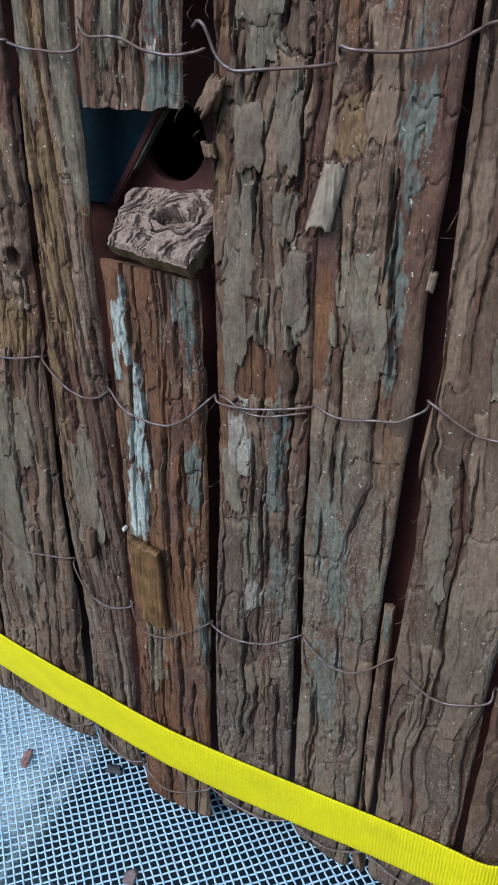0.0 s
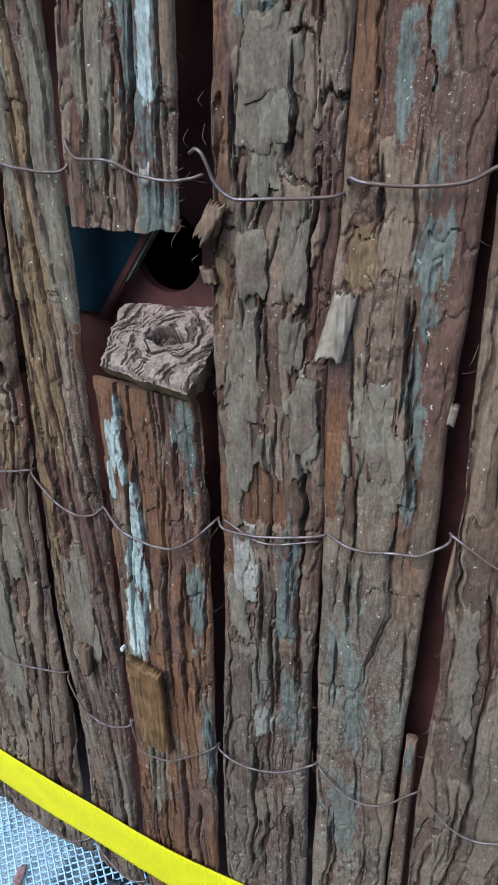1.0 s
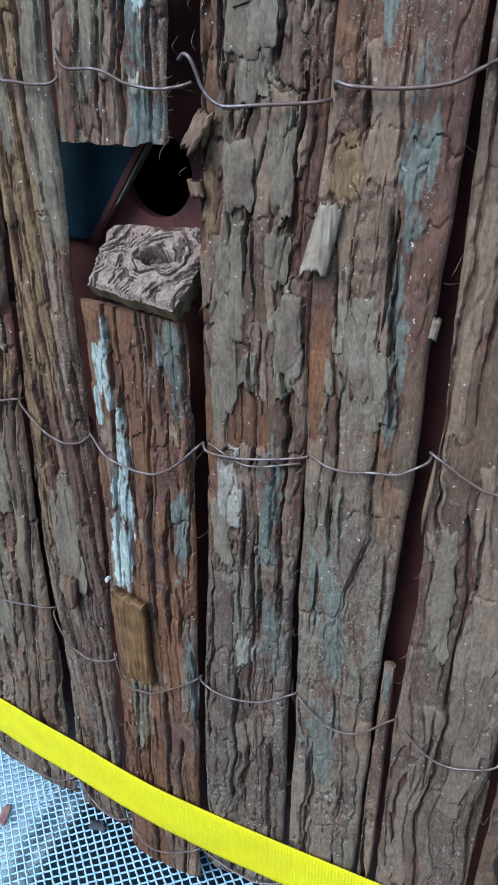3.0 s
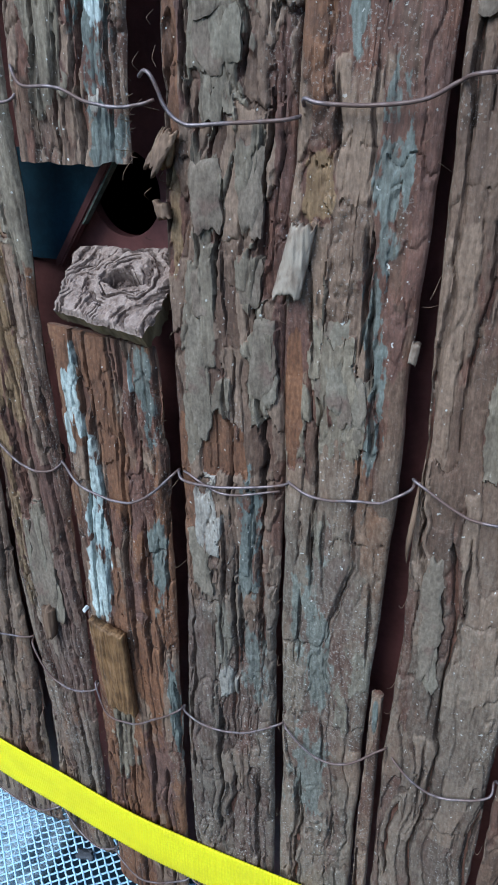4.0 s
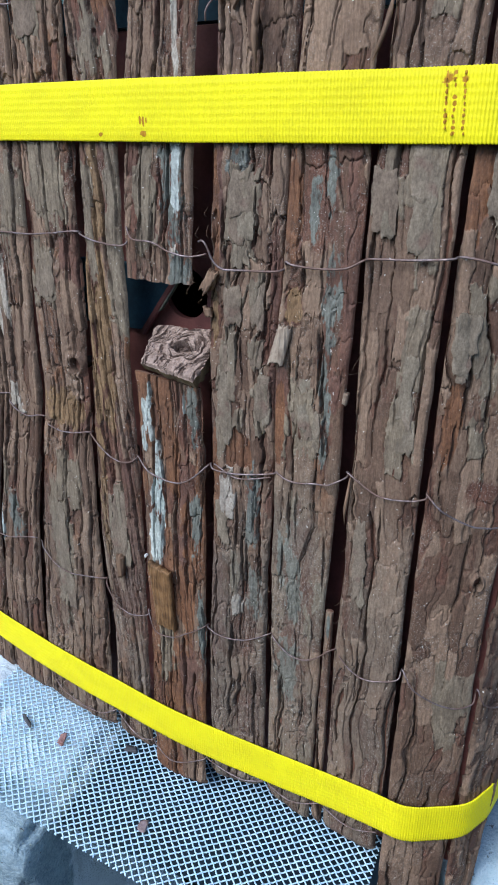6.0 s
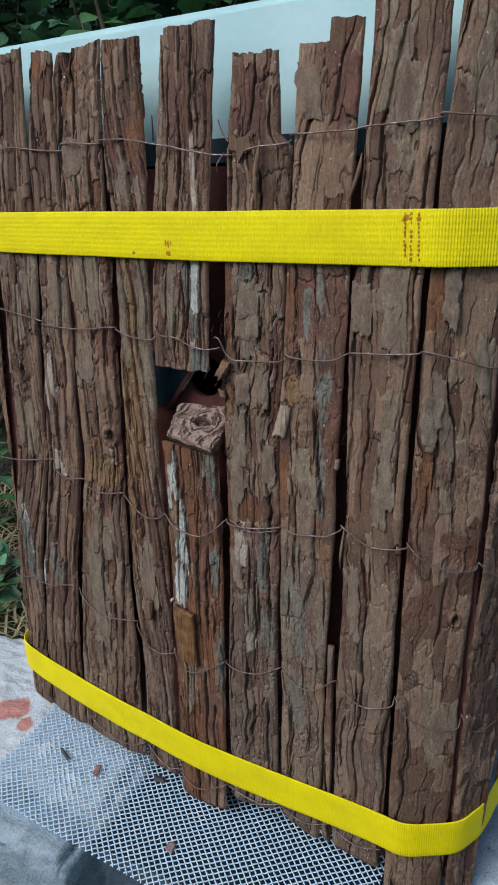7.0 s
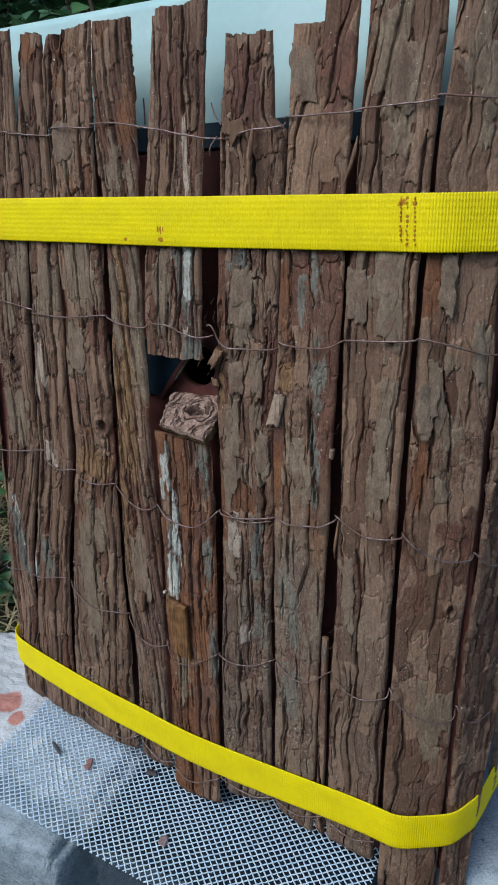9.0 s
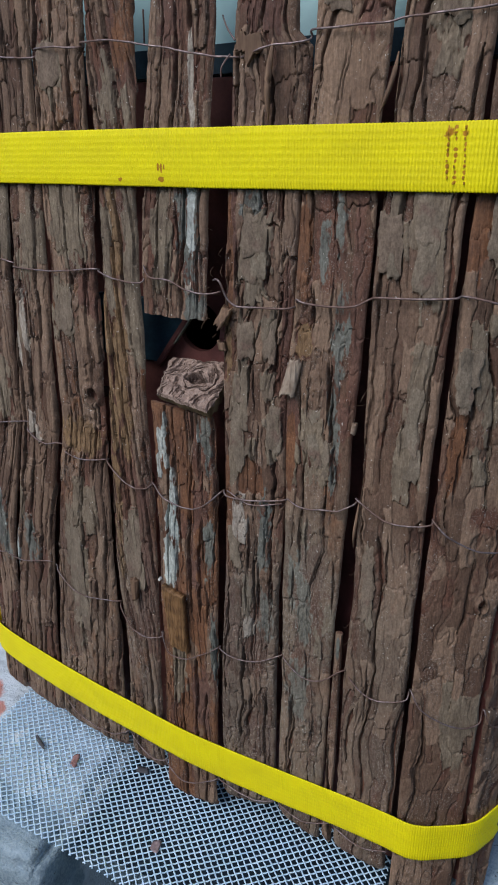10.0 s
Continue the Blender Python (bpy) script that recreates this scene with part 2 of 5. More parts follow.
# ---- building helpers ----
def mesh_object(name, verts, faces, material, parent=None, label="", smooth=True):
    me = bpy.data.meshes.new(name)
    me.from_pydata(verts, [], faces)
    me.materials.append(material)
    me.polygons.foreach_set("use_smooth", np.full(len(me.polygons), smooth))
    ob = new(name, me)
    ob.parent = parent
    if label:
        ob["label"] = label
    return ob


def part(name, bm, material, parent=None, label="", smooth=False):
    me = bpy.data.meshes.new(name)
    bmesh.ops.recalc_face_normals(bm, faces=bm.faces)
    bm.to_mesh(me)
    bm.free()
    me.materials.append(material)
    me.polygons.foreach_set("use_smooth", np.full(len(me.polygons), smooth))
    ob = new(name, me)
    ob.parent = parent
    if label:
        ob["label"] = label
    return ob


def paint(me, name, channels):
    """Four numbers for each vertex, for a material to read."""
    layer = me.attributes.new(name, "FLOAT_COLOR", "POINT")
    layer.data.foreach_set("color", np.stack(channels, -1).astype(np.float32).ravel())


def box(lo, hi, bevel=0.0, turn=None):
    bm = bmesh.new()
    bmesh.ops.create_cube(bm, size=1)
    for v in bm.verts:
        v.co = Vector([l + (c + 0.5) * (h - l) for c, l, h in zip(v.co, lo, hi)])
    if bevel:
        bmesh.ops.bevel(bm, geom=bm.edges[:], offset=bevel, segments=2, affect="EDGES")
    if turn is not None:
        bm.transform(turn)
    return bm


def spline(points, steps):
    """A smooth line through the points (Catmull-Rom)."""
    p = np.asarray(points, float)
    p = np.vstack([2 * p[0] - p[1], p, 2 * p[-1] - p[-2]])
    t = np.linspace(0, 1, steps, endpoint=False)[:, None]
    out = []
    for a, b, c, d in zip(p[:-3], p[1:-2], p[2:-1], p[3:]):
        out.append(0.5 * (2 * b + (c - a) * t + (2 * a - 5 * b + 4 * c - d) * t**2 + (3 * b - a - 3 * c + d) * t**3))
    return np.vstack(out + [p[-2:-1]])


def tube(line, radius, sides=8):
    """Vertices and faces of a round wire along a line."""
    line = np.asarray(line, float)
    way = np.gradient(line, axis=0)
    way /= np.linalg.norm(way, axis=1)[:, None] + 1e-9
    side = np.cross(way, (0.05, 0.1, 1.0))
    side /= np.linalg.norm(side, axis=1)[:, None] + 1e-9
    up = np.cross(side, way)
    r = np.broadcast_to(np.asarray(radius, float), (len(line),))
    a = np.arange(sides) * 2 * np.pi / sides
    verts = (line[:, None] + r[:, None, None] * (np.cos(a)[None, :, None] * side[:, None] + np.sin(a)[None, :, None] * up[:, None])).reshape(-1, 3)
    n = len(line)
    i, j = np.meshgrid(np.arange(n - 1), np.arange(sides), indexing="ij")
    k = (j + 1) % sides
    faces = np.stack([i * sides + j, i * sides + k, (i + 1) * sides + k, (i + 1) * sides + j], -1).reshape(-1, 4).tolist()
    return verts, faces + [list(range(sides))[::-1], list(range((n - 1) * sides, n * sides))]


# The plan of the wrapped front, from its left corner to its right one.
PLAN_X = [-0.262, -0.256, -0.245, -0.22, -0.187, -0.152, -0.12, -0.09, -0.06, -0.035, 0.0, 0.075, 0.112, 0.128, 0.147, 0.156, 0.161, 0.167, 0.171]
PLAN_Y = [0.090, 0.055, 0.042, 0.033, 0.025, 0.017, 0.011, 0.006, 0.0, -0.003, -0.006, -0.009, -0.012, -0.007, 0.004, 0.017, 0.028, 0.055, 0.085]


def front(x):
    return np.interp(x, PLAN_X, PLAN_Y)


# ---- setting ----
def ground():
    bm = bmesh.new()
    bmesh.ops.create_grid(bm, x_segments=60, y_segments=60, size=1)
    for v in bm.verts:
        # fine near the hive, wide towards the horizon
        x, y = v.co.x, v.co.y
        v.co.x, v.co.y = x * (1 + 400 * abs(x) ** 5), y * (1 + 400 * abs(y) ** 5)
        v.co.z = -0.42 + 0.02 * noise.noise(v.co * 3) if abs(v.co.x) < 5 and abs(v.co.y) < 5 else -0.42
    tagged(part("ground", bm, SOIL, smooth=True), "dark damp garden soil with patches of low grass", "ground", kind="structure")


def concrete_block(lo, hi, label, white=None, rust=(), cuts=44):
    """A worn, chipped block: a dense box with rough faces and crumbled edges."""
    bm = box(lo, hi)
    size = [h - l for l, h in zip(lo, hi)]
    bmesh.ops.subdivide_edges(bm, edges=bm.edges[:], cuts=cuts, use_grid_fill=True)
    mid = Vector([(a + b) / 2 for a, b in zip(lo, hi)])
    for v in bm.verts:
        near = sorted(min(v.co[k] - lo[k], hi[k] - v.co[k]) for k in range(3))
        wear = max(0.0, 1 - near[1] / 0.016)
        rough = noise.fractal(v.co * 40, 0.7, 2.0, 4) * 0.0028
        chip = wear * wear * (0.002 + 0.020 * max(0, noise.noise(v.co * 38) + 0.15) + 0.008 * abs(noise.noise(v.co * 120)))
        v.co += (mid - v.co).normalized() * (chip + rough)
    ob = part("concrete_block", bm, CONCRETE, smooth=True)
    co = np.array([v.co[:] for v in ob.data.vertices])
    w = step(-0.02, 0.03, co[:, 1] - white) if white is not None else np.zeros(len(co))
    r = np.zeros(len(co))
    for x, y, s in rust:
        r = np.maximum(r, 1 - np.hypot(co[:, 0] - x, co[:, 1] - y) / (2 * s))
    paint(ob.data, "paint", (w, r, r * 0, r * 0))
    return tagged(ob, label, "concrete block", "blocks under the hive")


ground()
concrete_block((-0.52, -0.084, -0.42), (-0.110, 0.125, 0.0605), "rough grey concrete block with white and red paint on top", -0.045, ((-0.262, 0.028, 0.017), (-0.236, 0.018, 0.008), (-0.335, 0.075, 0.006)), 110)
concrete_block((0.108, 0.022, -0.42), (0.50, 0.40, 0.056), "rough grey concrete block under the bark-clad hive")
# unseen wall added behind the camera to hold back light from the low sky
tagged(part("wall_south", box((-3.0, -2.1, -0.45), (3.0, -1.9, 0.75), 0.01), painted_material("grey_render", (0.10, 0.11, 0.10), (0.16, 0.165, 0.155), 0.9, 6)), "plain weathered grey wall, added unseen behind the camera to block low sky", "wall", kind="structure")
concrete_block((-0.30, 0.22, -0.42), (-0.02, 0.45, 0.056), "rough grey concrete block in the shade beneath the hive")


def hive():
    """The painted wooden hive body with its round entrance, behind the bark."""
    root = tagged(new("beehive"), "red-brown painted wooden beehive with round entrance, wrapped in bark", "beehive")
    root.location = (-0.045, 0.2, 0.066)
    turn = pose(-0.04, 0.031, 0, 0, 0, -6.2)
    inv = Matrix.Translation(-root.location)

    def fixed(bm, material, name, label="", parent=root):
        bm.transform(inv @ turn)
        return part(name, bm, material, parent, label)

    # front wall, with the entrance cut through it
    n, r, cz = 40, 0.0140, 0.4020
    bm = bmesh.new()
    x0, x1, z0, z1 = -0.19, 0.185, 0.066, 0.528
    rings = []
    for y, rad in ((0.0, r), (0.004, r)):
        rings.append([bm.verts.new((0.0015 + rad * math.cos(a), y, cz + rad * math.sin(a))) for a in (2 * math.pi * k / n for k in range(n))])
    outer = []
    for y in (0.0, 0.004):
        ring = []
        for k in range(n):
            a = 2 * math.pi * k / n
            c, s = math.cos(a), math.sin(a)
            f = min((x1 if c > 0 else -x0) / max(abs(c), 1e-6), ((z1 - cz) if s > 0 else (cz - z0)) / max(abs(s), 1e-6))
            ring.append(bm.verts.new((c * f, y, cz + s * f)))
        outer.append(ring)
    for k in range(n):
        j = (k + 1) % n
        bm.faces.new((rings[0][k], rings[0][j], outer[0][j], outer[0][k]))
        bm.faces.new((rings[1][j], rings[1][k], outer[1][k], outer[1][j]))
        bm.faces.new((rings[0][j], rings[0][k], rings[1][k], rings[1][j]))
    fixed(bm, HIVE_RED, "front_board")
    for name, lo, hi in (("side_board", (x0, 0.0045, z0), (x0 + 0.022, 0.42, z1)), ("side_board", (x1 - 0.022, 0.0045, z0), (x1, 0.42, z1)), ("back_board", (x0, 0.4205, z0), (x1, 0.4425, z1)), ("floor_board", (x0 + 0.0225, 0.0045, z0), (x1 - 0.0225, 0.42, z0 + 0.02)), ("corner_post", (x0 - 0.004, -0.006, z0), (x0 + 0.03, -0.0005, z1 - 0.01))):
        fixed(box(lo, hi, 0.002), HIVE_RED, name)
    # a teal painted plate beside the entrance and the strip nailed across it
    bm = bmesh.new()
    outline = ((-0.070, 0.379), (-0.0262, 0.379), (0.0017, 0.416), (-0.070, 0.416))
    rows = [[bm.verts.new((x, y, z)) for x, z in outline] for y in (-0.004, -0.0005)]
    bm.faces.new(rows[0])
    bm.faces.new(rows[1][::-1])
    for k in range(4):
        bm.faces.new((rows[0][k], rows[1][k], rows[1][(k + 1) % 4], rows[0][(k + 1) % 4]))
    fixed(bm, HIVE_TEAL, "entrance_plate", "dark teal painted plate")
    strip = box((0.0004, -0.0082, -0.022), (0.0035, -0.0045, 0.030), 0.0006)
    strip.transform(pose(-0.0130, 0, 0.3965, 0, 37, 0))
    lath = fixed(strip, HIVE_RED, "entrance_lath", "slanting red-brown strip with peeling green edge")
    peel = box((0.0036, -0.0080, -0.002), (0.0042, -0.0052, 0.0285))
    peel.transform(pose(-0.0130, 0, 0.3965, 0, 37, 0))
    fixed(peel, PEEL_PAINT, "painted_edge", "", lath)


def lid():
    """The pale turquoise lid that stands above the body, behind the slat tops."""
    turn = pose(-0.04, 0.031, 0, 0, 0, -6.2)
    bm = box((-0.215, 0.006, 0.530), (0.205, 0.46, 0.6095), 0.004, turn)
    ob = part("hive_lid", bm, LID_PAINT)
    # added dark band: the shade low on the lid, given as teal colour
    rim = box((-0.2165, 0.0035, 0.530), (0.2065, 0.0055, 0.543), 0.0, turn)
    part("lid_shade_band", rim, HIVE_TEAL, ob)
    tagged(ob, "smooth pale turquoise painted lid on the beehive", "hive lid")


hive()
lid()


# ---- the bark screen ----
screen = tagged(new("bark_screen"), "screen of weathered bark slats wired side by side around the hive", "bark screen")
KINDS = "outer tone green lichen bare red pale yellow teal crack rough".split()
CODE = {"g": "green", "l": "lichen", "o": "bare", "r": "red", "p": "pale", "y": "yellow", "b": "teal", "t": "outer", "k": "rough", "s": "rough"}


def plates(x, z, gap, length, seed):
    """Long plates in staggered columns: column, random number, distance to the side and the end, boundary number, way to the middle."""
    def bound(k, salt):
        return k + 0.55 * (hashed(k, k * 0 + salt, seed) - 0.5)

    def place(p, salt):
        k = np.floor(p)
        k = np.where(p < bound(k, salt), k - 1, np.where(p >= bound(k + 1, salt), k + 1, k))
        return k, bound(k, salt), bound(k + 1, salt)

    p = x / gap
    col, lo, hi = place(p, 1)
    pace = length * (0.7 + 0.7 * hashed(col, col * 0 + 2, seed))
    q = z / pace + 37 * hashed(col, col * 0 + 3, seed)
    row, below, above = place(q, 4)
    own = hashed(col * 13 + 5, row, seed + 6)
    side = np.minimum(p - lo, hi - p) * gap
    end = np.minimum(q - below, above - q) * pace
    line = np.where(hi - p < p - lo, col + 1, col)
    return col, own, side, end, line, ((lo + hi) / 2 - p) * gap, ((below + above) / 2 - q) * pace, (p - lo) / (hi - lo) - 0.5


def bark_relief(x, z, seed, style):
    """Height in millimetres of broken plates over fibrous bast, how weathered they are, and the way to each plate's middle."""
    ox, oz = x + 3.1 * seed, z + 1.7 * seed
    gap, length = style["plate"], style["plate"] * style["long"]
    wander = 0.7 * gap * (fbm(oz / 0.085, ox / 0.06, seed, 3) - 0.5) * 2 + style["wave"] * 0.0026 * (fbm(oz / 0.019, ox / 0.013, seed + 2, 3) - 0.5) * 2
    fx = ox + style.get("lean", 0.0) * oz + wander
    wx = fx + (0.5 + 0.5 * style["wave"]) * 0.0011 * (fbm(ox / 0.0042, oz / 0.0058, seed + 3, 3) - 0.5) * 2
    wz = oz + 0.0050 * (fbm(ox / 0.0040, oz / 0.0090, seed + 4, 3) - 0.5) * 2 + 0.5 * style["plate"] * (fbm(ox / 0.012, oz / 0.02, seed + 5, 2) - 0.5)
    col, own, side, end, line, _, _, across = plates(wx, wz, gap, length, seed + 11)
    # the cracks between columns open and close along the grain
    here = step(0.42, 0.62, vnoise(oz / 0.034 + 40 * hashed(line, line * 0 + 3, seed), line * 7.3, seed + 45) + style["open"])
    wide = (0.00025 + 0.00085 * vnoise(oz / 0.011, line * 3.1, seed + 46)) * here * style["wide"]
    furrow = step(1.25, 0.45, side / (wide + 1e-7)) * (here > 0.04)
    torn = hashed(np.floor(own * 991), np.floor(own * 0), seed + 8)
    snap = step(0.00075, 0.00025, end) * step(0.35, 0.45, torn)
    tilt = (hashed(np.floor(own * 983), np.floor(own * 0), seed + 9) - 0.5) * across
    h = style["step"] * (1.7 * (own - 0.5) + 1.3 * tilt) - 0.65 * step(0.0024, 0.0, side) * (0.3 + 0.7 * here) - 0.35 * step(0.0016, 0.0, end)
    # smaller scales on the plates
    col2, own2, side2, end2, line2, sx, sz, across2 = plates(wx + 0.004 * own, wz + 0.01 * own, gap * 0.47, length * 0.40, seed + 23)
    here2 = step(0.45, 0.60, vnoise(oz / 0.016 + 40 * hashed(line2, line2 * 0 + 7, seed), line2 * 5.1, seed + 47) + 0.6 * style["open"])
    shred = step(0.00052, 0.00018, side2) * here2
    tilt2 = (hashed(np.floor(own2 * 977), np.floor(own2 * 0), seed + 12) - 0.5) * across2
    flaky = style["flaky"] * step(0.38, 0.56, fbm(ox / 0.026, oz / 0.050, seed + 24, 3))
    h = h + (0.25 + 0.75 * flaky) * style["step"] * (0.95 * (own2 - 0.5) + 0.8 * tilt2) - 0.4 * flaky * step(0.0009, 0.0, np.minimum(side2, end2)) - 0.5 * shred
    # sheets of outer bark that have come away in places, with a sharp torn rim
    ragged = 0.06 * (fbm(ox / 0.0030, oz / 0.0052, seed + 15, 3) - 0.5)
    sheets, under = 0.0, 0.0
    for k in range(2):
        size = gap * (1.15, 0.6)[k]
        f = fbm(wx / size, wz / (size * 4.2), seed + 100 + 9 * k, 3) + ragged + 0.15 * (own2 - 0.5) - (0.42, 0.46)[k] + style["old"] * 0.12
        m = step(0.0, 0.016, f)
        # the strip below each rim is darkened where its shadow would fall
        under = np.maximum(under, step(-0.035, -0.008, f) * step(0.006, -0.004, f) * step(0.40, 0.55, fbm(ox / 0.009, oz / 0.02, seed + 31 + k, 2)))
        h, sheets = h + (0.75, 0.5)[k] * style["step"] * m, sheets + m
    bared = 1 - np.clip(sheets, 0, 1)
    fibre = fbm(fx / 0.0010, oz / 0.030, seed + 51, 3) - 0.5
    strand = fbm(fx / 0.0026, oz / 0.070, seed + 53, 2) - 0.5
    grit = fbm(x / 0.0014, z / 0.0019, seed + 61, 3) - 0.5
    rough = step(0.54, 0.66, fbm(ox / 0.014, oz / 0.034, seed + 27, 4))
    pits = fbm(ox / 0.0018, oz / 0.0030, seed + 29, 3) - 0.5
    h = h + (0.45 + 0.75 * bared) * style["fibre"] * (0.9 * fibre + 0.9 * strand) + (0.35 + 0.25 * flaky) * grit + 0.8 * rough * pits
    h = h - 0.6 - 3.0 * furrow * style["fissure"] - 0.7 * snap - 0.5 * under
    outer = np.clip(0.36 + 0.28 * sheets + 0.5 * (own2 - 0.5) + 0.30 * (own - 0.5) + 0.25 * (style["old"] - 0.3), 0, 1)
    # painted shade for furrows, pits and undercuts, along with the dark bast
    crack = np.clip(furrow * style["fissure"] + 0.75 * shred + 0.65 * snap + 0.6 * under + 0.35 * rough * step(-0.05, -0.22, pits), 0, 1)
    return h, outer, own2, crack, rough, sx, sz


PLATY = dict(wave=0.9, plate=0.0105, long=3.6, step=0.95, fissure=0.9, fibre=0.55, old=0.5, flaky=1.0, open=0.08, wide=1.1)
SMOOTH = dict(wave=0.7, plate=0.0165, long=4.2, step=0.65, fissure=0.7, fibre=0.4, old=0.6, flaky=0.8, open=0.02, wide=1.0)
FIBROUS = dict(wave=0.35, plate=0.0085, long=8.0, step=0.8, fissure=0.95, fibre=1.0, old=0.1, flaky=0.6, open=0.11, wide=1.2)
FISSURED = dict(wave=0.5, plate=0.0115, long=5.0, step=0.95, fissure=1.0, fibre=0.7, old=0.55, flaky=0.9, open=0.13, wide=1.35)
PLANKY = dict(wave=0.55, plate=0.0140, long=5.5, step=0.7, fissure=0.9, fibre=0.55, old=0.45, flaky=0.75, open=0.08, wide=1.1)


def slat(seed, left, right, style, flakes=(), holes=(), jag=0.004, steps=None, label="", fine=1.0, plan=None, sawn=False, snug=(0.0, 0.0), dust=None, warm=0.0):
    """One bark slat between its two edges, given as (x, z) from the top down."""
    lz, lx = np.array([p[1] for p in left])[::-1], np.array([p[0] for p in left])[::-1]
    rz, rx = np.array([p[1] for p in right])[::-1], np.array([p[0] for p in right])[::-1]
    height, width = lz[-1] - lz[0], float(np.mean(rx) - np.mean(lx))
    nu, nv = max(14, int(width / (0.00037 * fine))), int(height / (0.00066 * fine))
    u, v = np.meshgrid(np.linspace(0, 1, nu), np.linspace(0, 1, nv))
    top = lz[-1] + (rz[-1] - lz[-1]) * u + jag * (0.6 * fbm(u * 5 + seed, u * 0, seed + 71) + 0.4 * fbm(u * width / 0.0022 + seed, u * 0, seed + 72) - 0.5) * 2
    if steps:
        for a, b, d in steps:
            top = top + d * step(a - 0.006, a + 0.006, u) * step(b + 0.006, b - 0.006, u)
    low = lz[0] + (rz[0] - lz[0]) * u + (0.0 if sawn else 0.004) * np.abs(2 * u - 1) ** 4 + (0.0022 if sawn else 0.002) * (fbm(u * 7 + seed, u * 0, seed + 73) - 0.5)
    z = low + (top - low) * v
    zr = lz[0] + (lz[-1] - lz[0]) * v
    wob = 0.0016 * (fbm(zr / 0.018, zr * 0 + seed, seed + 75) - 0.5), 0.0016 * (fbm(zr / 0.018, zr * 0 + seed + 9, seed + 76) - 0.5)
    xl, xr = np.interp(zr, lz, lx) + 0.0001 - snug[0] + wob[0], np.interp(zr, rz, rx) - 0.0001 + snug[1] + wob[1]
    if plan is None:
        yl, yr = front(xl) + 0.0064, front(xr) + 0.0064
    else:
        yl, yr = xl * 0 + plan[0], xl * 0 + plan[1]
    x = xl + (xr - xl) * u
    y = yl + (yr - yl) * u
    run = np.hypot(xr - xl, yr - yl)
    nx, ny = (yr - yl) / run, -(xr - xl) / run
    across = run * (u - 0.5) + float(np.mean(lx))
    h, outer, who, crack, rough, sx, sz = bark_relief(across, z, seed, style)
    # towards the sawn tops the bark is less weathered
    calm = step(0.49, 0.54, z)
    h, crack, rough = h * (1 - 0.15 * calm), crack * (1 - 0.1 * calm), rough * (1 - 0.6 * calm)
    sawed = step(0.012, 0.0, top - z)
    h = h * (1 - 0.55 * sawed)
    ch = {k: np.zeros_like(x) for k in KINDS}
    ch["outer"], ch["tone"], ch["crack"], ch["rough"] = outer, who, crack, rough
    rag = fbm(across / 0.0036, z / 0.0064, seed + 81, 3) - 0.5
    rag2 = fbm(across / 0.006, z / 0.012, seed + 83, 4) - 0.5
    rag3 = fbm(across / 0.0022, z / 0.03, seed + 85, 4) - 0.5
    ch["bare"] = warm * step(0.36, 0.58, fbm(across / 0.016, z / 0.05, seed + 91, 4))
    for cx, cz, w, t, kind, up in flakes:
        # broad patches break along the plates, thin streaks follow their own ragged edge
        snap = 0.0 if kind in "blys" else 0.7 * min(1.0, max(0.0, (w - 2.0) / 2.5))
        dx = (x - cx + snap * sx + 0.0022 * rag2) / (w * 0.00105)
        dz = (z - cz + snap * sz + 0.010 * rag3) / (t * 0.00105)
        r = (np.abs(dx) ** 2.2 + np.abs(dz) ** 3.2) ** (1 / 2.6) + 0.48 * rag
        if kind == "d":
            # a single old fissure, its shade painted in by the same mask
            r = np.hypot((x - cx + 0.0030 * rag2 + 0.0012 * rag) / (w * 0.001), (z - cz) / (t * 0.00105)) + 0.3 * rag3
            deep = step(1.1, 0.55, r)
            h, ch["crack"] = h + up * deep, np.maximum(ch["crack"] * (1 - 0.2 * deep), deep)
            continue
        if kind == "k":
            # a gnarled knot: curled ridges round an old branch
            soft = step(1.25, 0.7, r)
            curl = np.sin(6 * fbm(across / 0.0085, z / 0.0095, seed + 87, 4) * np.pi + 6 * r)
            h = h * (1 - 0.4 * soft) + soft * (0.55 * curl + 1.4 * rag2 + up)
            # troughs between the ridges are coloured darker, as if shaded
            ch["crack"] = np.maximum(ch["crack"], 0.5 * soft * step(-0.5, -0.95, curl))
            ch["rough"] = np.maximum(ch["rough"], 0.6 * soft)
            continue
        # plates have a torn rim; lichen, algae and rust only frost the surface
        stain = kind in "blyrs"
        m = step(1.03, 0.95, r) * ((0.75 if kind == "l" else 0.4) if stain else 1.0)
        h = h * (1 - m) + m * ((0.75 if stain else 0.6) * np.minimum(h, 0.8) + (0.5 if stain else 0.8) * up)
        soft = step(1.25, 0.55, r + 0.3 * rag) if kind == "l" else step(1.45, 0.30, r + 0.5 * rag) if stain else step(1.10, 0.86, r)
        for k in KINDS:
            if k != "tone":
                ch[k] = ch[k] * (1 - soft * (0.85 if k != "crack" else 0.45))
        ch[CODE[kind]] = np.maximum(ch[CODE[kind]], soft)
    for cx, cz, w, t in holes:
        r = np.hypot((x - cx) / (w * 0.001), (z - cz) / (t * 0.001)) + 0.3 * rag
        # the hole's dark inside is painted as well as sunk
        ch["crack"] = np.maximum(ch["crack"], step(1.0, 0.8, r))
        h = h - 12.0 * step(1.0, 0.6, r) + 1.6 * step(2.2, 1.3, r) * step(0.75, 1.1, r) + 0.35 * np.sin(r * 6 + 9 * rag2) * step(4.0, 1.2, r) * step(0.9, 1.2, r)
    ends = np.minimum(u, 1 - u) * run
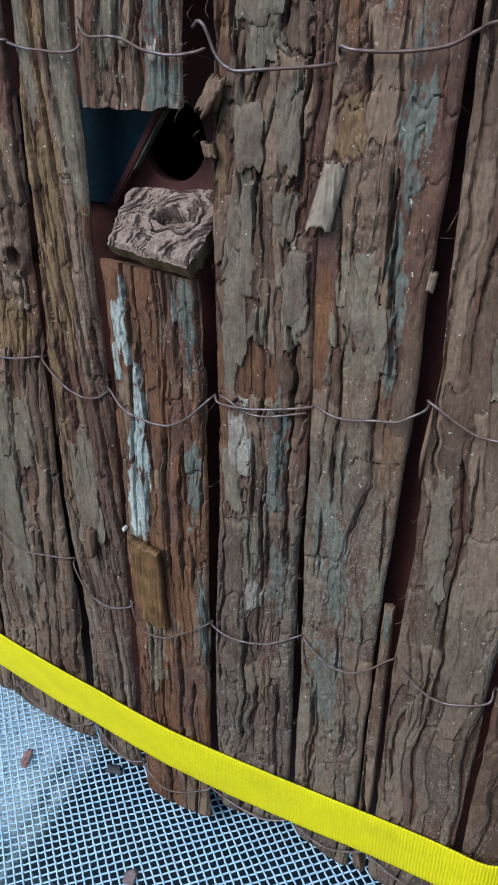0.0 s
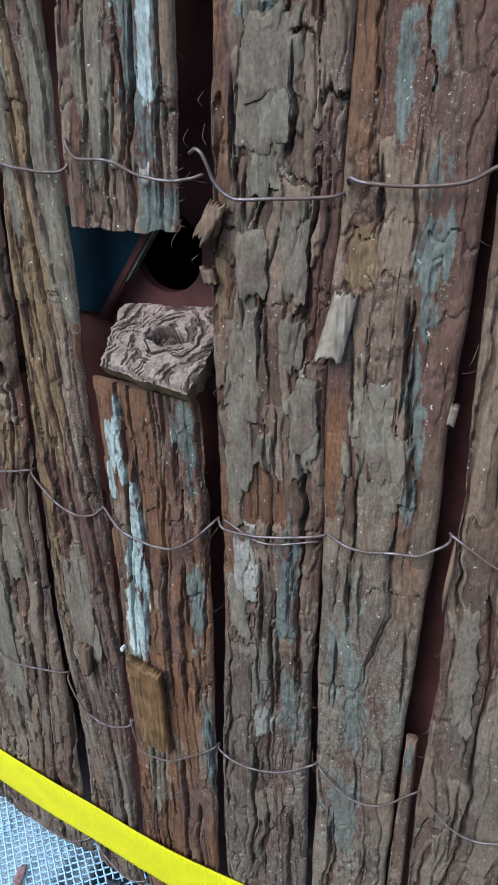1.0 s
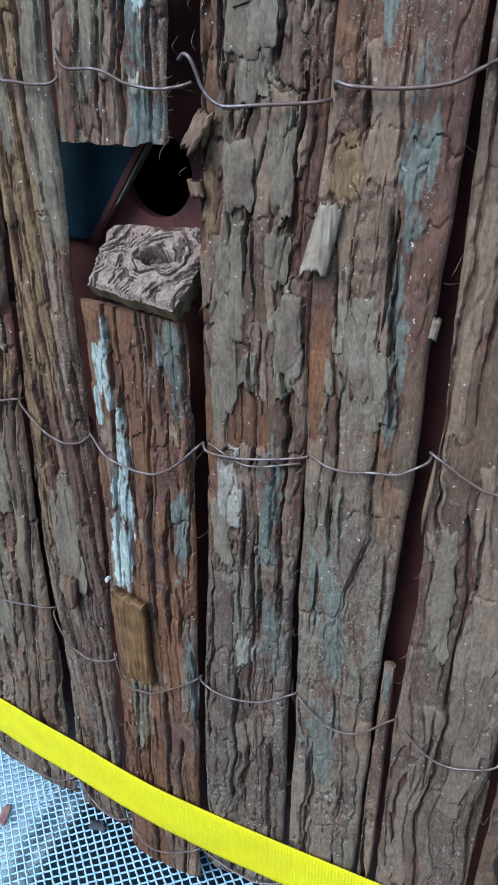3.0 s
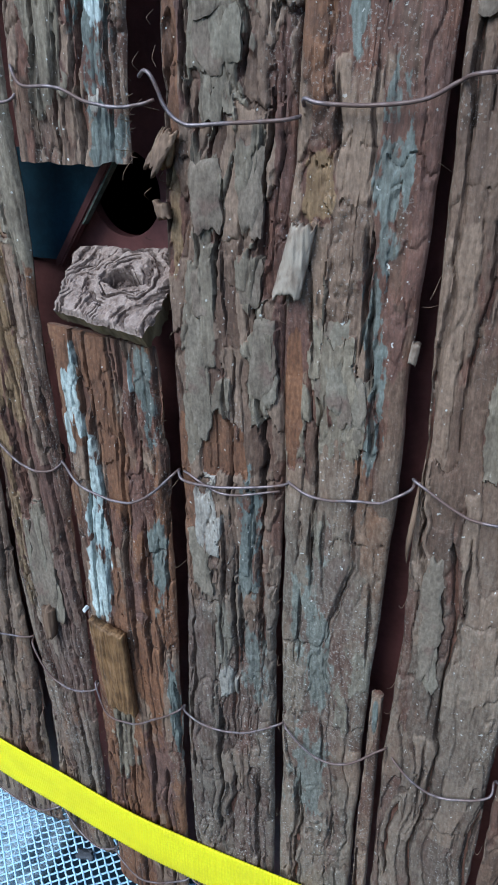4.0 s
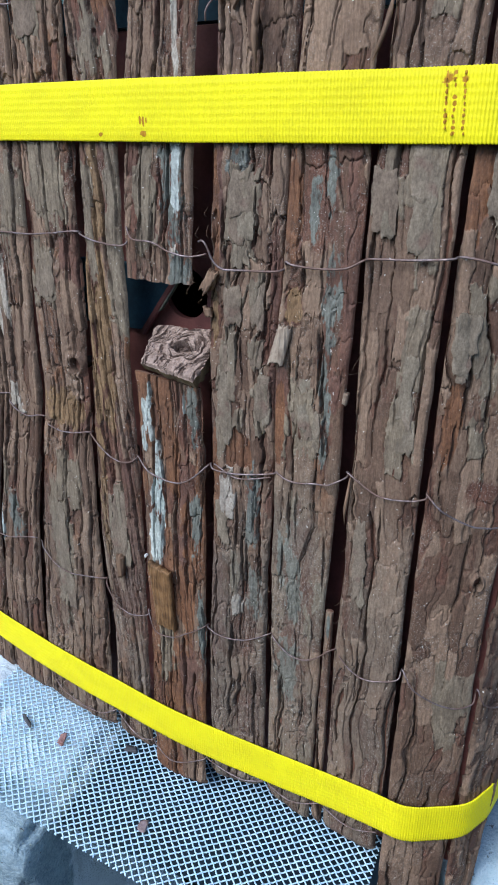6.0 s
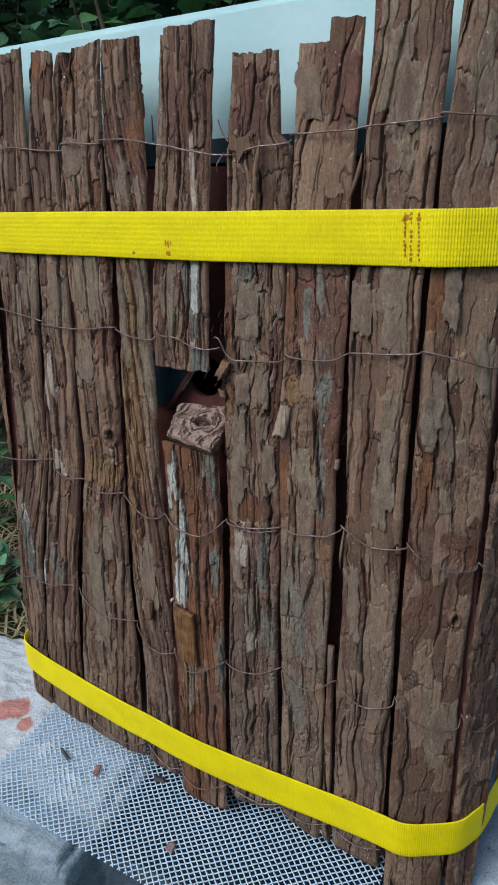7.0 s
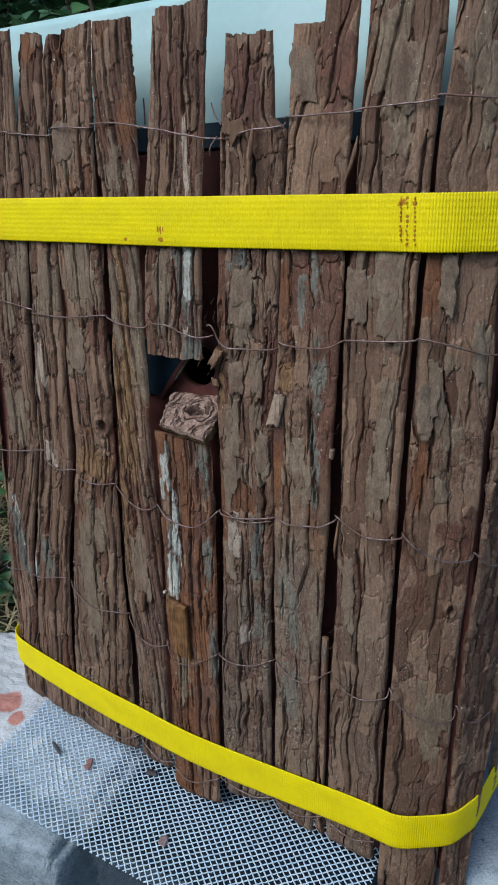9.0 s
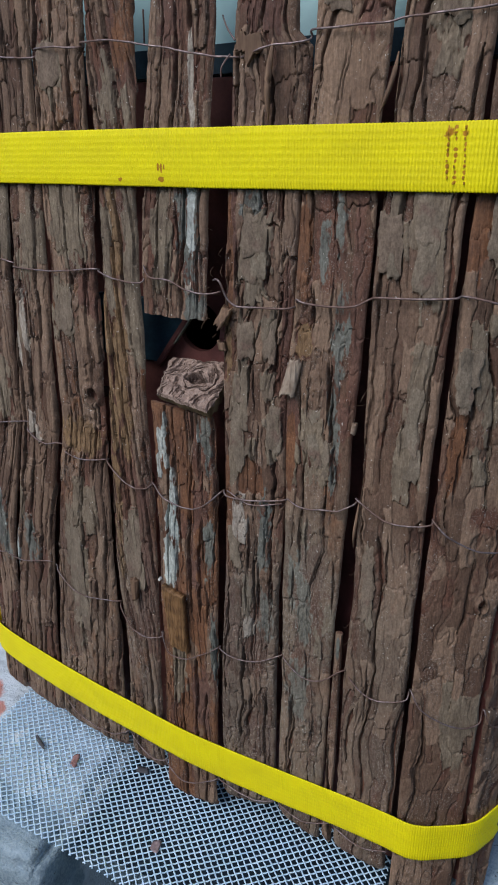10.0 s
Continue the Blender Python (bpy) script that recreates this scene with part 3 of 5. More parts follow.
    body = 0.0030 * (1 - 0.5 * np.abs(2 * u - 1) ** 14) - 0.0006 * step(0.0008, 0.0, ends) ** 2
    out = body + 0.001 * np.clip(h, -4.5 if not holes else -13, 2.4) * (0.45 + 0.55 * step(0.0, 0.0012, ends)) * (0.3 + 0.7 * step(0.0, 0.012, z - low)) - (0.0 if sawn else 0.0025) * step(0.007, 0.0, z - low) ** 2
    x, y = x + nx * out, y + ny * out
    # the flat back, with the same torn top
    inset = min(0.0010, 0.2 * width) * (1 - 2 * u)
    bx, by = xl + (xr - xl) * u + inset - nx * 0.0002, yl + (yr - yl) * u - ny * 0.0002
    rows, cols = np.unique(np.linspace(0, nv - 1, 40).astype(int)), np.unique(np.linspace(0, nu - 1, 24).astype(int))
    grid = np.ix_(rows, cols)
    rim = np.concatenate([np.stack([bx[:, k], by[:, k], z[:, k]], -1) for k in (0, -1)] + [np.stack([bx[k], by[k], z[k]], -1) for k in (0, -1)])
    verts = np.vstack([np.stack([x, y, z], -1).reshape(-1, 3), rim, np.stack([bx[grid], by[grid], z[grid]], -1).reshape(-1, 3)])

    def sheet(count_v, count_u, first):
        i, j = np.meshgrid(np.arange(count_v - 1), np.arange(count_u - 1), indexing="ij")
        return first + np.stack([i * count_u + j, i * count_u + j + 1, (i + 1) * count_u + j + 1, (i + 1) * count_u + j], -1).reshape(-1, 4)

    faces = sheet(nv, nu, 0).tolist()
    a, n, m = nu * nv, np.arange(nv - 1), np.arange(nu - 1)
    b, c, d = a + nv, a + 2 * nv, a + 2 * nv + nu
    top = (nv - 1) * nu
    faces += np.stack([n * nu, (n + 1) * nu, a + n + 1, a + n], -1).tolist()
    faces += np.stack([n * nu + nu - 1, b + n, b + n + 1, (n + 1) * nu + nu - 1], -1).tolist()
    faces += np.stack([m + 1, m, c + m, c + m + 1], -1).tolist()
    faces += np.stack([top + m, top + m + 1, d + m + 1, d + m], -1).tolist()
    faces += sheet(len(rows), len(cols), d + nu)[:, ::-1].tolist()
    ob = mesh_object("slat", verts, faces, BARK, screen, label)
    ob.data.set_sharp_from_angle(angle=radians(38))
    rest = len(verts) - nu * nv
    # sides and back: inner bark colour, its dark tone also painting gap shade
    full = [np.concatenate([ch[k].ravel(), np.full(rest, 0.15 if k == "outer" else 0.0)]) for k in KINDS]
    paint(ob.data, "bark_skin", full[0:4])
    paint(ob.data, "bark_wear", full[4:8])
    # film low on the slat, dust that doubles as lens colour shading
    film = dust[0] * step(dust[1] + 0.03, dust[1] - 0.03, z + 0.03 * rag2) if dust else z * 0
    paint(ob.data, "bark_algae_shade", (full[8], full[9], full[10], np.concatenate([film.ravel(), np.zeros(rest)])))
    return ob


# slats, from the left corner of the hive to the right one
slats = {}
slat(3, [(-0.243, 0.580), (-0.262, 0.300), (-0.262, 0.066)], [(-0.200, 0.585), (-0.228, 0.300), (-0.244, 0.066)], FIBROUS, fine=1.6)
A_LOW = [(-0.228, 0.215, 6, 26, "s", -0.2), (-0.226, 0.285, 7, 34, "g", 0.5), (-0.214, 0.250, 5.5, 26, "l", 0.1), (-0.195, 0.348, 13.2, 19, "g", 0.6), (-0.216, 0.236, 8.7, 34, "b", 0.3), (-0.168, 0.458, 11.3, 23, "g", 0.6)]
slat(4, [(-0.199, 0.597), (-0.206, 0.420), (-0.212, 0.330), (-0.240, 0.215), (-0.243, 0.120), (-0.242, 0.070)],
     [(-0.152, 0.599), (-0.157, 0.538), (-0.162, 0.451), (-0.169, 0.411), (-0.173, 0.370), (-0.175, 0.326), (-0.203, 0.220), (-0.214, 0.131), (-0.217, 0.072)],
     FISSURED, A_LOW + [(-0.189, 0.392, 11, 13, "k", -0.3), (-0.1995, 0.386, 8, 16, "k", 0.4), (-0.1878, 0.433, 6, 20, "g", 0.9), (-0.1930, 0.450, 0.9, 18, "d", -1.8), (-0.1800, 0.436, 0.9, 20, "d", -1.8), (-0.1720, 0.440, 0.8, 20, "d", -1.6), (-0.1960, 0.350, 0.9, 18, "d", -1.7)], [(-0.189, 0.3925, 3.0, 5.0)], fine=1.2, snug=(0.0004, 0.0005))
slat(5, [(-0.142, 0.596), (-0.154, 0.538), (-0.159, 0.451), (-0.165, 0.412), (-0.169, 0.370), (-0.172, 0.326), (-0.199, 0.221), (-0.210, 0.133), (-0.213, 0.074)],
     [(-0.1235, 0.594), (-0.1268, 0.568), (-0.1272, 0.537), (-0.131, 0.453), (-0.133, 0.415), (-0.136, 0.376), (-0.137, 0.334), (-0.156, 0.235), (-0.166, 0.153), (-0.169, 0.074)],
     FISSURED, [(-0.159, 0.393, 4.5, 10, "g", 0.3), (-0.141, 0.448, 10.1, 15, "g", 0.9), (-0.200, 0.226, 4.5, 24, "l", 0.2), (-0.186, 0.270, 3.5, 22, "g", 0.5), (-0.180, 0.233, 7.5, 22, "b", 0.2), (-0.150, 0.429, 8.3, 8, "g", 0.7), (-0.159, 0.329, 5.4, 6, "p", 0.8), (-0.1575, 0.396, 2.4, 18, "p", 0.6), (-0.1645, 0.377, 1.8, 12, "p", 0.5), (-0.1650, 0.446, 4.5, 18, "g", 1.0), (-0.1500, 0.400, 0.9, 24, "d", -1.8), (-0.1420, 0.418, 0.8, 20, "d", -1.6), (-0.1575, 0.425, 0.8, 16, "d", -1.6), (-0.135, 0.588, 5, 14, "o", 0)],
     jag=0.003, fine=1.1, snug=(0.0004, 0.0), warm=0.3)
B_FLAKES = [(-0.120, 0.409, 9.8, 16, "g", 1.2), (-0.110, 0.461, 12.7, 24, "g", 0.8), (-0.100, 0.419, 6.1, 19, "r", 0), (-0.115, 0.330, 17.1, 13, "y", 0.2), (-0.103, 0.381, 10.6, 24, "t", 0.2), (-0.132, 0.224, 9.0, 47, "g", 0.9), (-0.119, 0.280, 11.9, 19, "g", 1), (-0.113, 0.536, 9.6, 12, "g", 0.7), (-0.090, 0.575, 5.0, 14, "t", 0.4)]
slats["b"] = slat(6, [(-0.1196, 0.592), (-0.1252, 0.578), (-0.1262, 0.537), (-0.128, 0.453), (-0.130, 0.415), (-0.132, 0.376), (-0.133, 0.334), (-0.151, 0.237), (-0.162, 0.155), (-0.167, 0.074)],
     [(-0.0830, 0.5955), (-0.0866, 0.565), (-0.0892, 0.535), (-0.0915, 0.455), (-0.093, 0.419), (-0.093, 0.382), (-0.095, 0.342), (-0.098, 0.255), (-0.097, 0.183), (-0.099, 0.078)],
     FISSURED, B_FLAKES + [(-0.0955, 0.573, 8, 15, "k", 0.3), (-0.1160, 0.580, 5, 13, "k", 0.3), (-0.108, 0.348, 8, 8, "k", -0.3), (-0.1075, 0.555, 1.0, 26, "d", -1.8), (-0.1105, 0.520, 0.8, 20, "d", -1.5)], [(-0.1019, 0.3582, 4.2, 4.6), (-0.1085, 0.5905, 2.6, 7)], jag=0.0025, steps=[(0.30, 0.40, -0.006)], snug=(0.0, 0.0), dust=(0.30, 0.270), warm=0.45)
C_FLAKES = [(-0.078, 0.384, 7.1, 62, "y", 0.3), (-0.076, 0.456, 5.8, 27, "y", 0.3), (-0.062, 0.456, 6.3, 20, "g", 0.5), (-0.064, 0.415, 6.6, 21, "g", 0.5), (-0.077, 0.261, 7.8, 28, "g", 0.9), (-0.077, 0.229, 4.0, 7, "p", 1.2), (-0.070, 0.217, 10.1, 30, "r", -0.3), (-0.071, 0.519, 11.2, 12, "g", 0.6), (-0.067, 0.570, 11.7, 16, "t", 0.4)]
C_FLAKES += [(-0.0810, 0.380, 4, 34, "y", 0.2), (-0.0861, 0.292, 2.6, 30, "y", 0.4), (-0.0785, 0.254, 3, 14, "y", 0.3), (-0.0632, 0.405, 5, 34, "g", 0.4), (-0.0821, 0.444, 4, 30, "g", 0.5), (-0.0841, 0.388, 0.8, 22, "d", -1.6), (-0.0780, 0.372, 0.7, 24, "d", -1.4), (-0.0799, 0.288, 0.8, 22, "d", -1.5), (-0.0717, 0.440, 0.9, 26, "d", -1.7), (-0.0762, 0.246, 0.8, 14, "d", -1.4), (-0.0820, 0.324, 0.7, 20, "d", -1.4)]
for k in range(11):
    # a ridge of yellow bast that wanders down the slat, split by fissures
    C_FLAKES += [(-0.0866 + 0.0012 * math.sin(1.9 * k) - 0.0004 * max(0, k - 6), 0.412 - 0.0165 * k, 2.9 + 0.7 * math.sin(2.3 * k), 13, "y", 0.7)]
    C_FLAKES += [(-0.0848 + 0.0014 * math.sin(1.3 * k) - 0.0004 * max(0, k - 6), 0.406 - 0.0165 * k, 0.55, 10, "d", -1.4)]
C_FLAKES += [(-0.0770, 0.262, 4.2, 18, "g", 1.0), (-0.0774, 0.238, 2.2, 9, "g", 1.3), (-0.0712, 0.236, 4.0, 22, "r", -0.3), (-0.0680, 0.300, 5.0, 18, "r", 0.2), (-0.0660, 0.250, 3.0, 20, "r", 0.0)]
slats["c"] = slat(7, [(-0.0826, 0.5945), (-0.0858, 0.565), (-0.0866, 0.535), (-0.085, 0.472), (-0.0875, 0.420), (-0.089, 0.382), (-0.090, 0.343), (-0.095, 0.254), (-0.091, 0.184), (-0.094, 0.078)],
     [(-0.0538, 0.5930), (-0.0551, 0.562), (-0.0552, 0.532), (-0.0566, 0.504), (-0.0590, 0.471), (-0.0604, 0.430), (-0.0590, 0.402), (-0.0598, 0.374), (-0.0602, 0.344), (-0.0592, 0.308), (-0.0592, 0.268), (-0.0605, 0.200), (-0.0622, 0.141), (-0.0630, 0.080)],
     dict(FIBROUS, lean=0.10), C_FLAKES,
     jag=0.0012, snug=(0.0, 0.0), dust=(0.40, 0.270), warm=0.6)
slat(8, [(-0.0398, 0.5945), (-0.0475, 0.535), (-0.0525, 0.507), (-0.0555, 0.471), (-0.0585, 0.430), (-0.0582, 0.4135)], [(-0.0052, 0.5955), (-0.0098, 0.547), (-0.0135, 0.500), (-0.0152, 0.461), (-0.0172, 0.439), (-0.0184, 0.4135)],
     FIBROUS, [(-0.027, 0.458, 6.5, 30, "b", 0.3), (-0.025, 0.468, 2.4, 26, "l", 0.2), (-0.034, 0.452, 0.8, 22, "d", -1.6), (-0.020, 0.455, 0.7, 20, "d", -1.4), (-0.045, 0.440, 0.8, 18, "d", -1.6), (-0.030, 0.540, 0.8, 30, "d", -1.5), (-0.018, 0.560, 0.7, 22, "d", -1.4), (-0.038, 0.570, 0.7, 22, "d", -1.4), (-0.043, 0.451, 5.8, 29, "g", 0.6), (-0.027, 0.429, 2.0, 3, "p", 0.5), (-0.025, 0.419, 5.6, 10, "b", 0.3), (-0.046, 0.421, 5.1, 9, "t", 0.4), (-0.022, 0.526, 1.6, 22, "p", 0.2), (-0.033, 0.557, 5.5, 29, "r", 0.2)],
     jag=0.0018, steps=[(-0.2, 0.10, -0.003)], sawn=True, warm=0.3)
D_FLAKES = [(-0.0361, 0.345, 5.0, 19, "o", 1.1), (-0.0531, 0.349, 2.2, 9, "o", 0.4), (-0.0534, 0.296, 2.4, 12, "o", 0.8), (-0.0267, 0.306, 5.5, 16, "r", 0.2), (-0.0330, 0.318, 4.5, 18, "o", 0.6), (-0.0313, 0.260, 4, 16, "r", 0.2), (-0.0396, 0.148, 9, 22, "o", 0.2), (-0.0280, 0.160, 8, 30, "r", 0.3), (-0.0445, 0.180, 6, 20, "g", 0.3), (-0.0190, 0.345, 3.2, 16, "b", 0.3), (-0.0195, 0.280, 3.0, 22, "b", 0.3), (-0.0175, 0.205, 2.2, 26, "b", 0.3)]
# the long streak of pale lichen and the fissures beside it
D_FLAKES += [(-0.0478, 0.354, 1.7, 9, "l", 0.1), (-0.0515, 0.338, 1.9, 11, "l", 0.1), (-0.0530, 0.325, 1.9, 9, "l", 0.1), (-0.0482, 0.333, 1.5, 10, "l", 0.2), (-0.0448, 0.317, 1.9, 12, "l", 0.2), (-0.0437, 0.302, 3.0, 15, "l", 0.3), (-0.0452, 0.284, 4.4, 19, "l", 0.4), (-0.0470, 0.262, 4.9, 17, "l", 0.4), (-0.0246, 0.354, 1.0, 8, "l", 0.1)]
D_FLAKES += [(-0.0462, 0.357, 1.1, 10, "d", -1.8), (-0.0448, 0.343, 1.4, 13, "d", -2.0), (-0.0428, 0.328, 1.5, 13, "d", -2.0), (-0.0408, 0.311, 1.0, 14, "d", -1.8), (-0.0398, 0.287, 0.9, 18, "d", -1.6), (-0.0425, 0.262, 0.8, 14, "d", -1.5), (-0.0283, 0.353, 1.1, 12, "d", -1.8), (-0.0242, 0.336, 1.0, 14, "d", -1.6), (-0.0226, 0.318, 0.9, 14, "d", -1.6), (-0.0236, 0.279, 0.8, 20, "d", -1.5), (-0.0217, 0.238, 0.8, 16, "d", -1.4), (-0.0330, 0.285, 0.7, 16, "d", -1.3), (-0.0470, 0.185, 0.8, 16, "d", -1.5), (-0.0380, 0.165, 0.8, 12, "d", -1.4)]
slat(9, [(-0.0574, 0.3636), (-0.0566, 0.325), (-0.0562, 0.275), (-0.0575, 0.203), (-0.0600, 0.066)], [(-0.0143, 0.3606), (-0.0136, 0.307), (-0.0138, 0.250), (-0.0155, 0.210), (-0.0190, 0.068)],
     FIBROUS, D_FLAKES, jag=0.0006, label="bark slat streaked with pale blue lichen, top sawn off", fine=0.9, warm=0.85)
E_FLAKES = [(0.012, 0.225, 7, 28, "s", -0.2), (0.016, 0.150, 9, 20, "s", -0.2), (0.006, 0.406, 5.7, 11, "g", 1.2), (0.005, 0.390, 3.7, 6, "g", 0.8), (0.019, 0.408, 3.4, 13, "g", 1.2), (0.018, 0.384, 4.1, 8, "g", 1.4), (0.003, 0.379, 4.2, 9, "g", 1), (0.022, 0.362, 4.8, 14, "g", 1.6), (0.001, 0.355, 4.5, 21, "g", 1.2), (0.009, 0.347, 3.0, 9, "g", 1.6), (-0.002, 0.337, 2.6, 12, "g", 1), (0.010, 0.331, 3.9, 7, "o", -0.8), (-0.005, 0.238, 4.6, 34, "r", -0.6), (-0.006, 0.273, 3.4, 15, "r", -0.5)]
E_FLAKES += [(-0.001, 0.480, 2.2, 50, "r", -0.4), (0.000, 0.304, 5.0, 13, "p", 1.2), (0.005, 0.301, 2.6, 5, "p", 0.9), (-0.002, 0.286, 4.7, 14, "t", 1.1), (0.017, 0.298, 3.0, 22, "b", 0.3), (0.018, 0.244, 5.1, 20, "b", 0.2), (0.018, 0.271, 4.4, 11, "o", -0.3), (0.006, 0.253, 2.8, 15, "g", 0.8), (0.007, 0.232, 3.7, 6, "p", 1.2), (0.003, 0.440, 4.2, 5, "g", 1), (0.009, 0.431, 4.2, 8, "g", 1), (-0.005, 0.401, 2.3, 14, "y", -0.5), (0.011, 0.460, 6, 16, "b", 0.5), (0.011, 0.461, 7, 15, "k", 0.4), (0.016, 0.556, 9, 18, "r", 0.3)]
E_FLAKES += [(-0.0032, 0.446, 2.0, 32, "o", -0.3), (0.0113, 0.458, 8, 12, "g", 1.0), (0.0080, 0.442, 6, 8, "g", 0.9), (0.0062, 0.331, 4.0, 6, "o", -0.3), (-0.0016, 0.303, 4.0, 9, "p", 1.0), (-0.0047, 0.280, 2.6, 10, "t", 0.7), (0.0299, 0.369, 2.6, 10, "r", -1.2), (0.0004, 0.441, 0.8, 14, "d", -1.8), (0.0177, 0.446, 0.8, 14, "d", -1.8)]
E_FLAKES += [(0.0131, 0.433, 0.7, 6, "d", -1.5), (0.0219, 0.409, 0.7, 16, "d", -1.6), (0.0102, 0.381, 0.7, 14, "d", -1.5), (0.0266, 0.361, 1.1, 12, "d", -2.0), (0.0127, 0.352, 0.6, 14, "d", -1.3), (0.0004, 0.356, 0.6, 14, "d", -1.3), (0.0018, 0.395, 0.6, 8, "d", -1.3), (0.0180, 0.296, 0.7, 16, "d", -1.5), (0.0050, 0.256, 0.7, 16, "d", -1.4), (0.0041, 0.424, 0.7, 8, "d", -1.4)]
# cracked pale plates, a red band of bast down the edge and blue-grey algae lower down
E_FLAKES += [(0.0123, 0.444, 5.4, 8, "g", 1.0), (0.0146, 0.434, 4.2, 5, "g", 1.3), (0.0105, 0.431, 3.2, 4, "g", 0.9), (0.0275, 0.420, 2.2, 30, "r", -0.6), (0.0270, 0.380, 2.0, 26, "r", -0.8), (0.0100, 0.328, 4.5, 8, "o", -0.6), (0.0160, 0.292, 3.2, 20, "b", 0.2), (0.0165, 0.266, 2.6, 8, "o", 0.3), (0.0175, 0.244, 3.4, 18, "b", 0.2), (-0.0060, 0.300, 2.6, 40, "o", -0.4), (-0.0080, 0.230, 2.6, 40, "r", -0.5), (0.0070, 0.286, 0.8, 22, "d", -1.5), (0.0125, 0.256, 0.8, 20, "d", -1.5), (0.0205, 0.270, 0.8, 20, "d", -1.4)]
slats["e"] = slat(10, [(0.0040, 0.579), (-0.0002, 0.533), (-0.0042, 0.473), (-0.0062, 0.432), (-0.0078, 0.399), (-0.0088, 0.375), (-0.0082, 0.335), (-0.0086, 0.284), (-0.0122, 0.205), (-0.0145, 0.084)],
     [(0.030, 0.578), (0.0305, 0.540), (0.0368, 0.534), (0.0336, 0.475), (0.0319, 0.431), (0.0292, 0.390), (0.0283, 0.358), (0.0289, 0.323), (0.0275, 0.290), (0.0258, 0.250), (0.0256, 0.200), (0.0250, 0.093)],
     PLATY, E_FLAKES, label="bark slat with grey-green flaking plates", jag=0.003, fine=0.9, dust=(0.55, 0.285), warm=0.3)
F_FLAKES = [(0.045, 0.240, 8, 34, "s", -0.2), (0.048, 0.452, 8, 16, "s", -0.2), (0.038, 0.410, 3.8, 9, "y", 0.6), (0.064, 0.408, 3.5, 26, "r", 0.3), (0.066, 0.356, 3.9, 25, "r", 0.4), (0.0585, 0.424, 2.2, 12, "b", 0.8), (0.054, 0.416, 2.6, 13, "b", 0.4), (0.055, 0.398, 2.4, 11, "b", 0.2), (0.052, 0.387, 2.8, 9, "b", 0.3), (0.056, 0.362, 1.9, 20, "b", 0.2), (0.041, 0.364, 4.6, 14, "g", 1.2), (0.050, 0.352, 4.2, 8, "g", 1.5), (0.031, 0.366, 3.2, 15, "r", -1), (0.033, 0.334, 3.0, 4, "g", 1.0)]
F_FLAKES += [(0.033, 0.346, 2.9, 6, "g", 0.8), (0.057, 0.305, 5.4, 17, "o", 0.1), (0.053, 0.290, 5.6, 20, "t", 0), (0.041, 0.290, 3.9, 25, "g", 0.4), (0.051, 0.253, 6.1, 20, "g", 0.3), (0.040, 0.197, 6.9, 21, "b", 0.2), (0.045, 0.170, 9, 13, "k", 0.2), (0.032, 0.312, 2.7, 17, "t", 0.5), (0.042, 0.389, 6.5, 3, "t", 1), (0.047, 0.422, 4.4, 7, "t", 0.4), (0.060, 0.375, 2.2, 9, "t", 1), (0.066, 0.556, 9, 22, "r", 0.6), (0.046, 0.560, 8, 14, "t", 0.8)]
F_FLAKES += [(0.0563, 0.419, 3.2, 10, "b", 0.4), (0.0544, 0.406, 3.0, 13, "b", 0.3), (0.0534, 0.386, 2.2, 10, "b", 0.2), (0.0532, 0.456, 3.0, 20, "b", 0.2), (0.0369, 0.409, 4.0, 9, "y", -1.0), (0.0355, 0.450, 3.5, 20, "o", 0.2), (0.0365, 0.435, 5.5, 7, "k", 0.6), (0.0413, 0.394, 6, 10, "k", 0.2), (0.0447, 0.362, 4.6, 17, "g", 0.6), (0.0504, 0.349, 3.4, 12, "g", 0.6), (0.0402, 0.350, 2.4, 9, "g", 0.4), (0.0601, 0.373, 3.2, 15, "r", 0.3), (0.0649, 0.414, 3.0, 26, "r", 0.2)]
F_FLAKES += [(0.0625, 0.450, 2.2, 26, "r", 0.3), (0.0480, 0.452, 5.0, 24, "s", -0.2), (0.0460, 0.455, 2.4, 14, "b", 0.2), (0.0576, 0.302, 3.0, 16, "o", 0.1), (0.0317, 0.339, 3.6, 11, "g", 0.5), (0.0411, 0.274, 6, 24, "b", 0.2), (0.0420, 0.191, 4, 14, "b", 0.2), (0.0456, 0.268, 8, 34, "s", -0.1), (0.0530, 0.370, 0.8, 26, "d", -1.5), (0.0269, 0.381, 1.2, 5, "d", -2.2), (0.0380, 0.299, 0.7, 16, "d", -1.4), (0.0414, 0.425, 0.7, 12, "d", -1.3), (0.0506, 0.425, 0.6, 16, "d", -1.2), (0.0367, 0.370, 0.8, 12, "d", -1.5), (0.0351, 0.178, 0.7, 12, "d", -1.3), (0.0421, 0.298, 0.6, 18, "d", -1.0)]
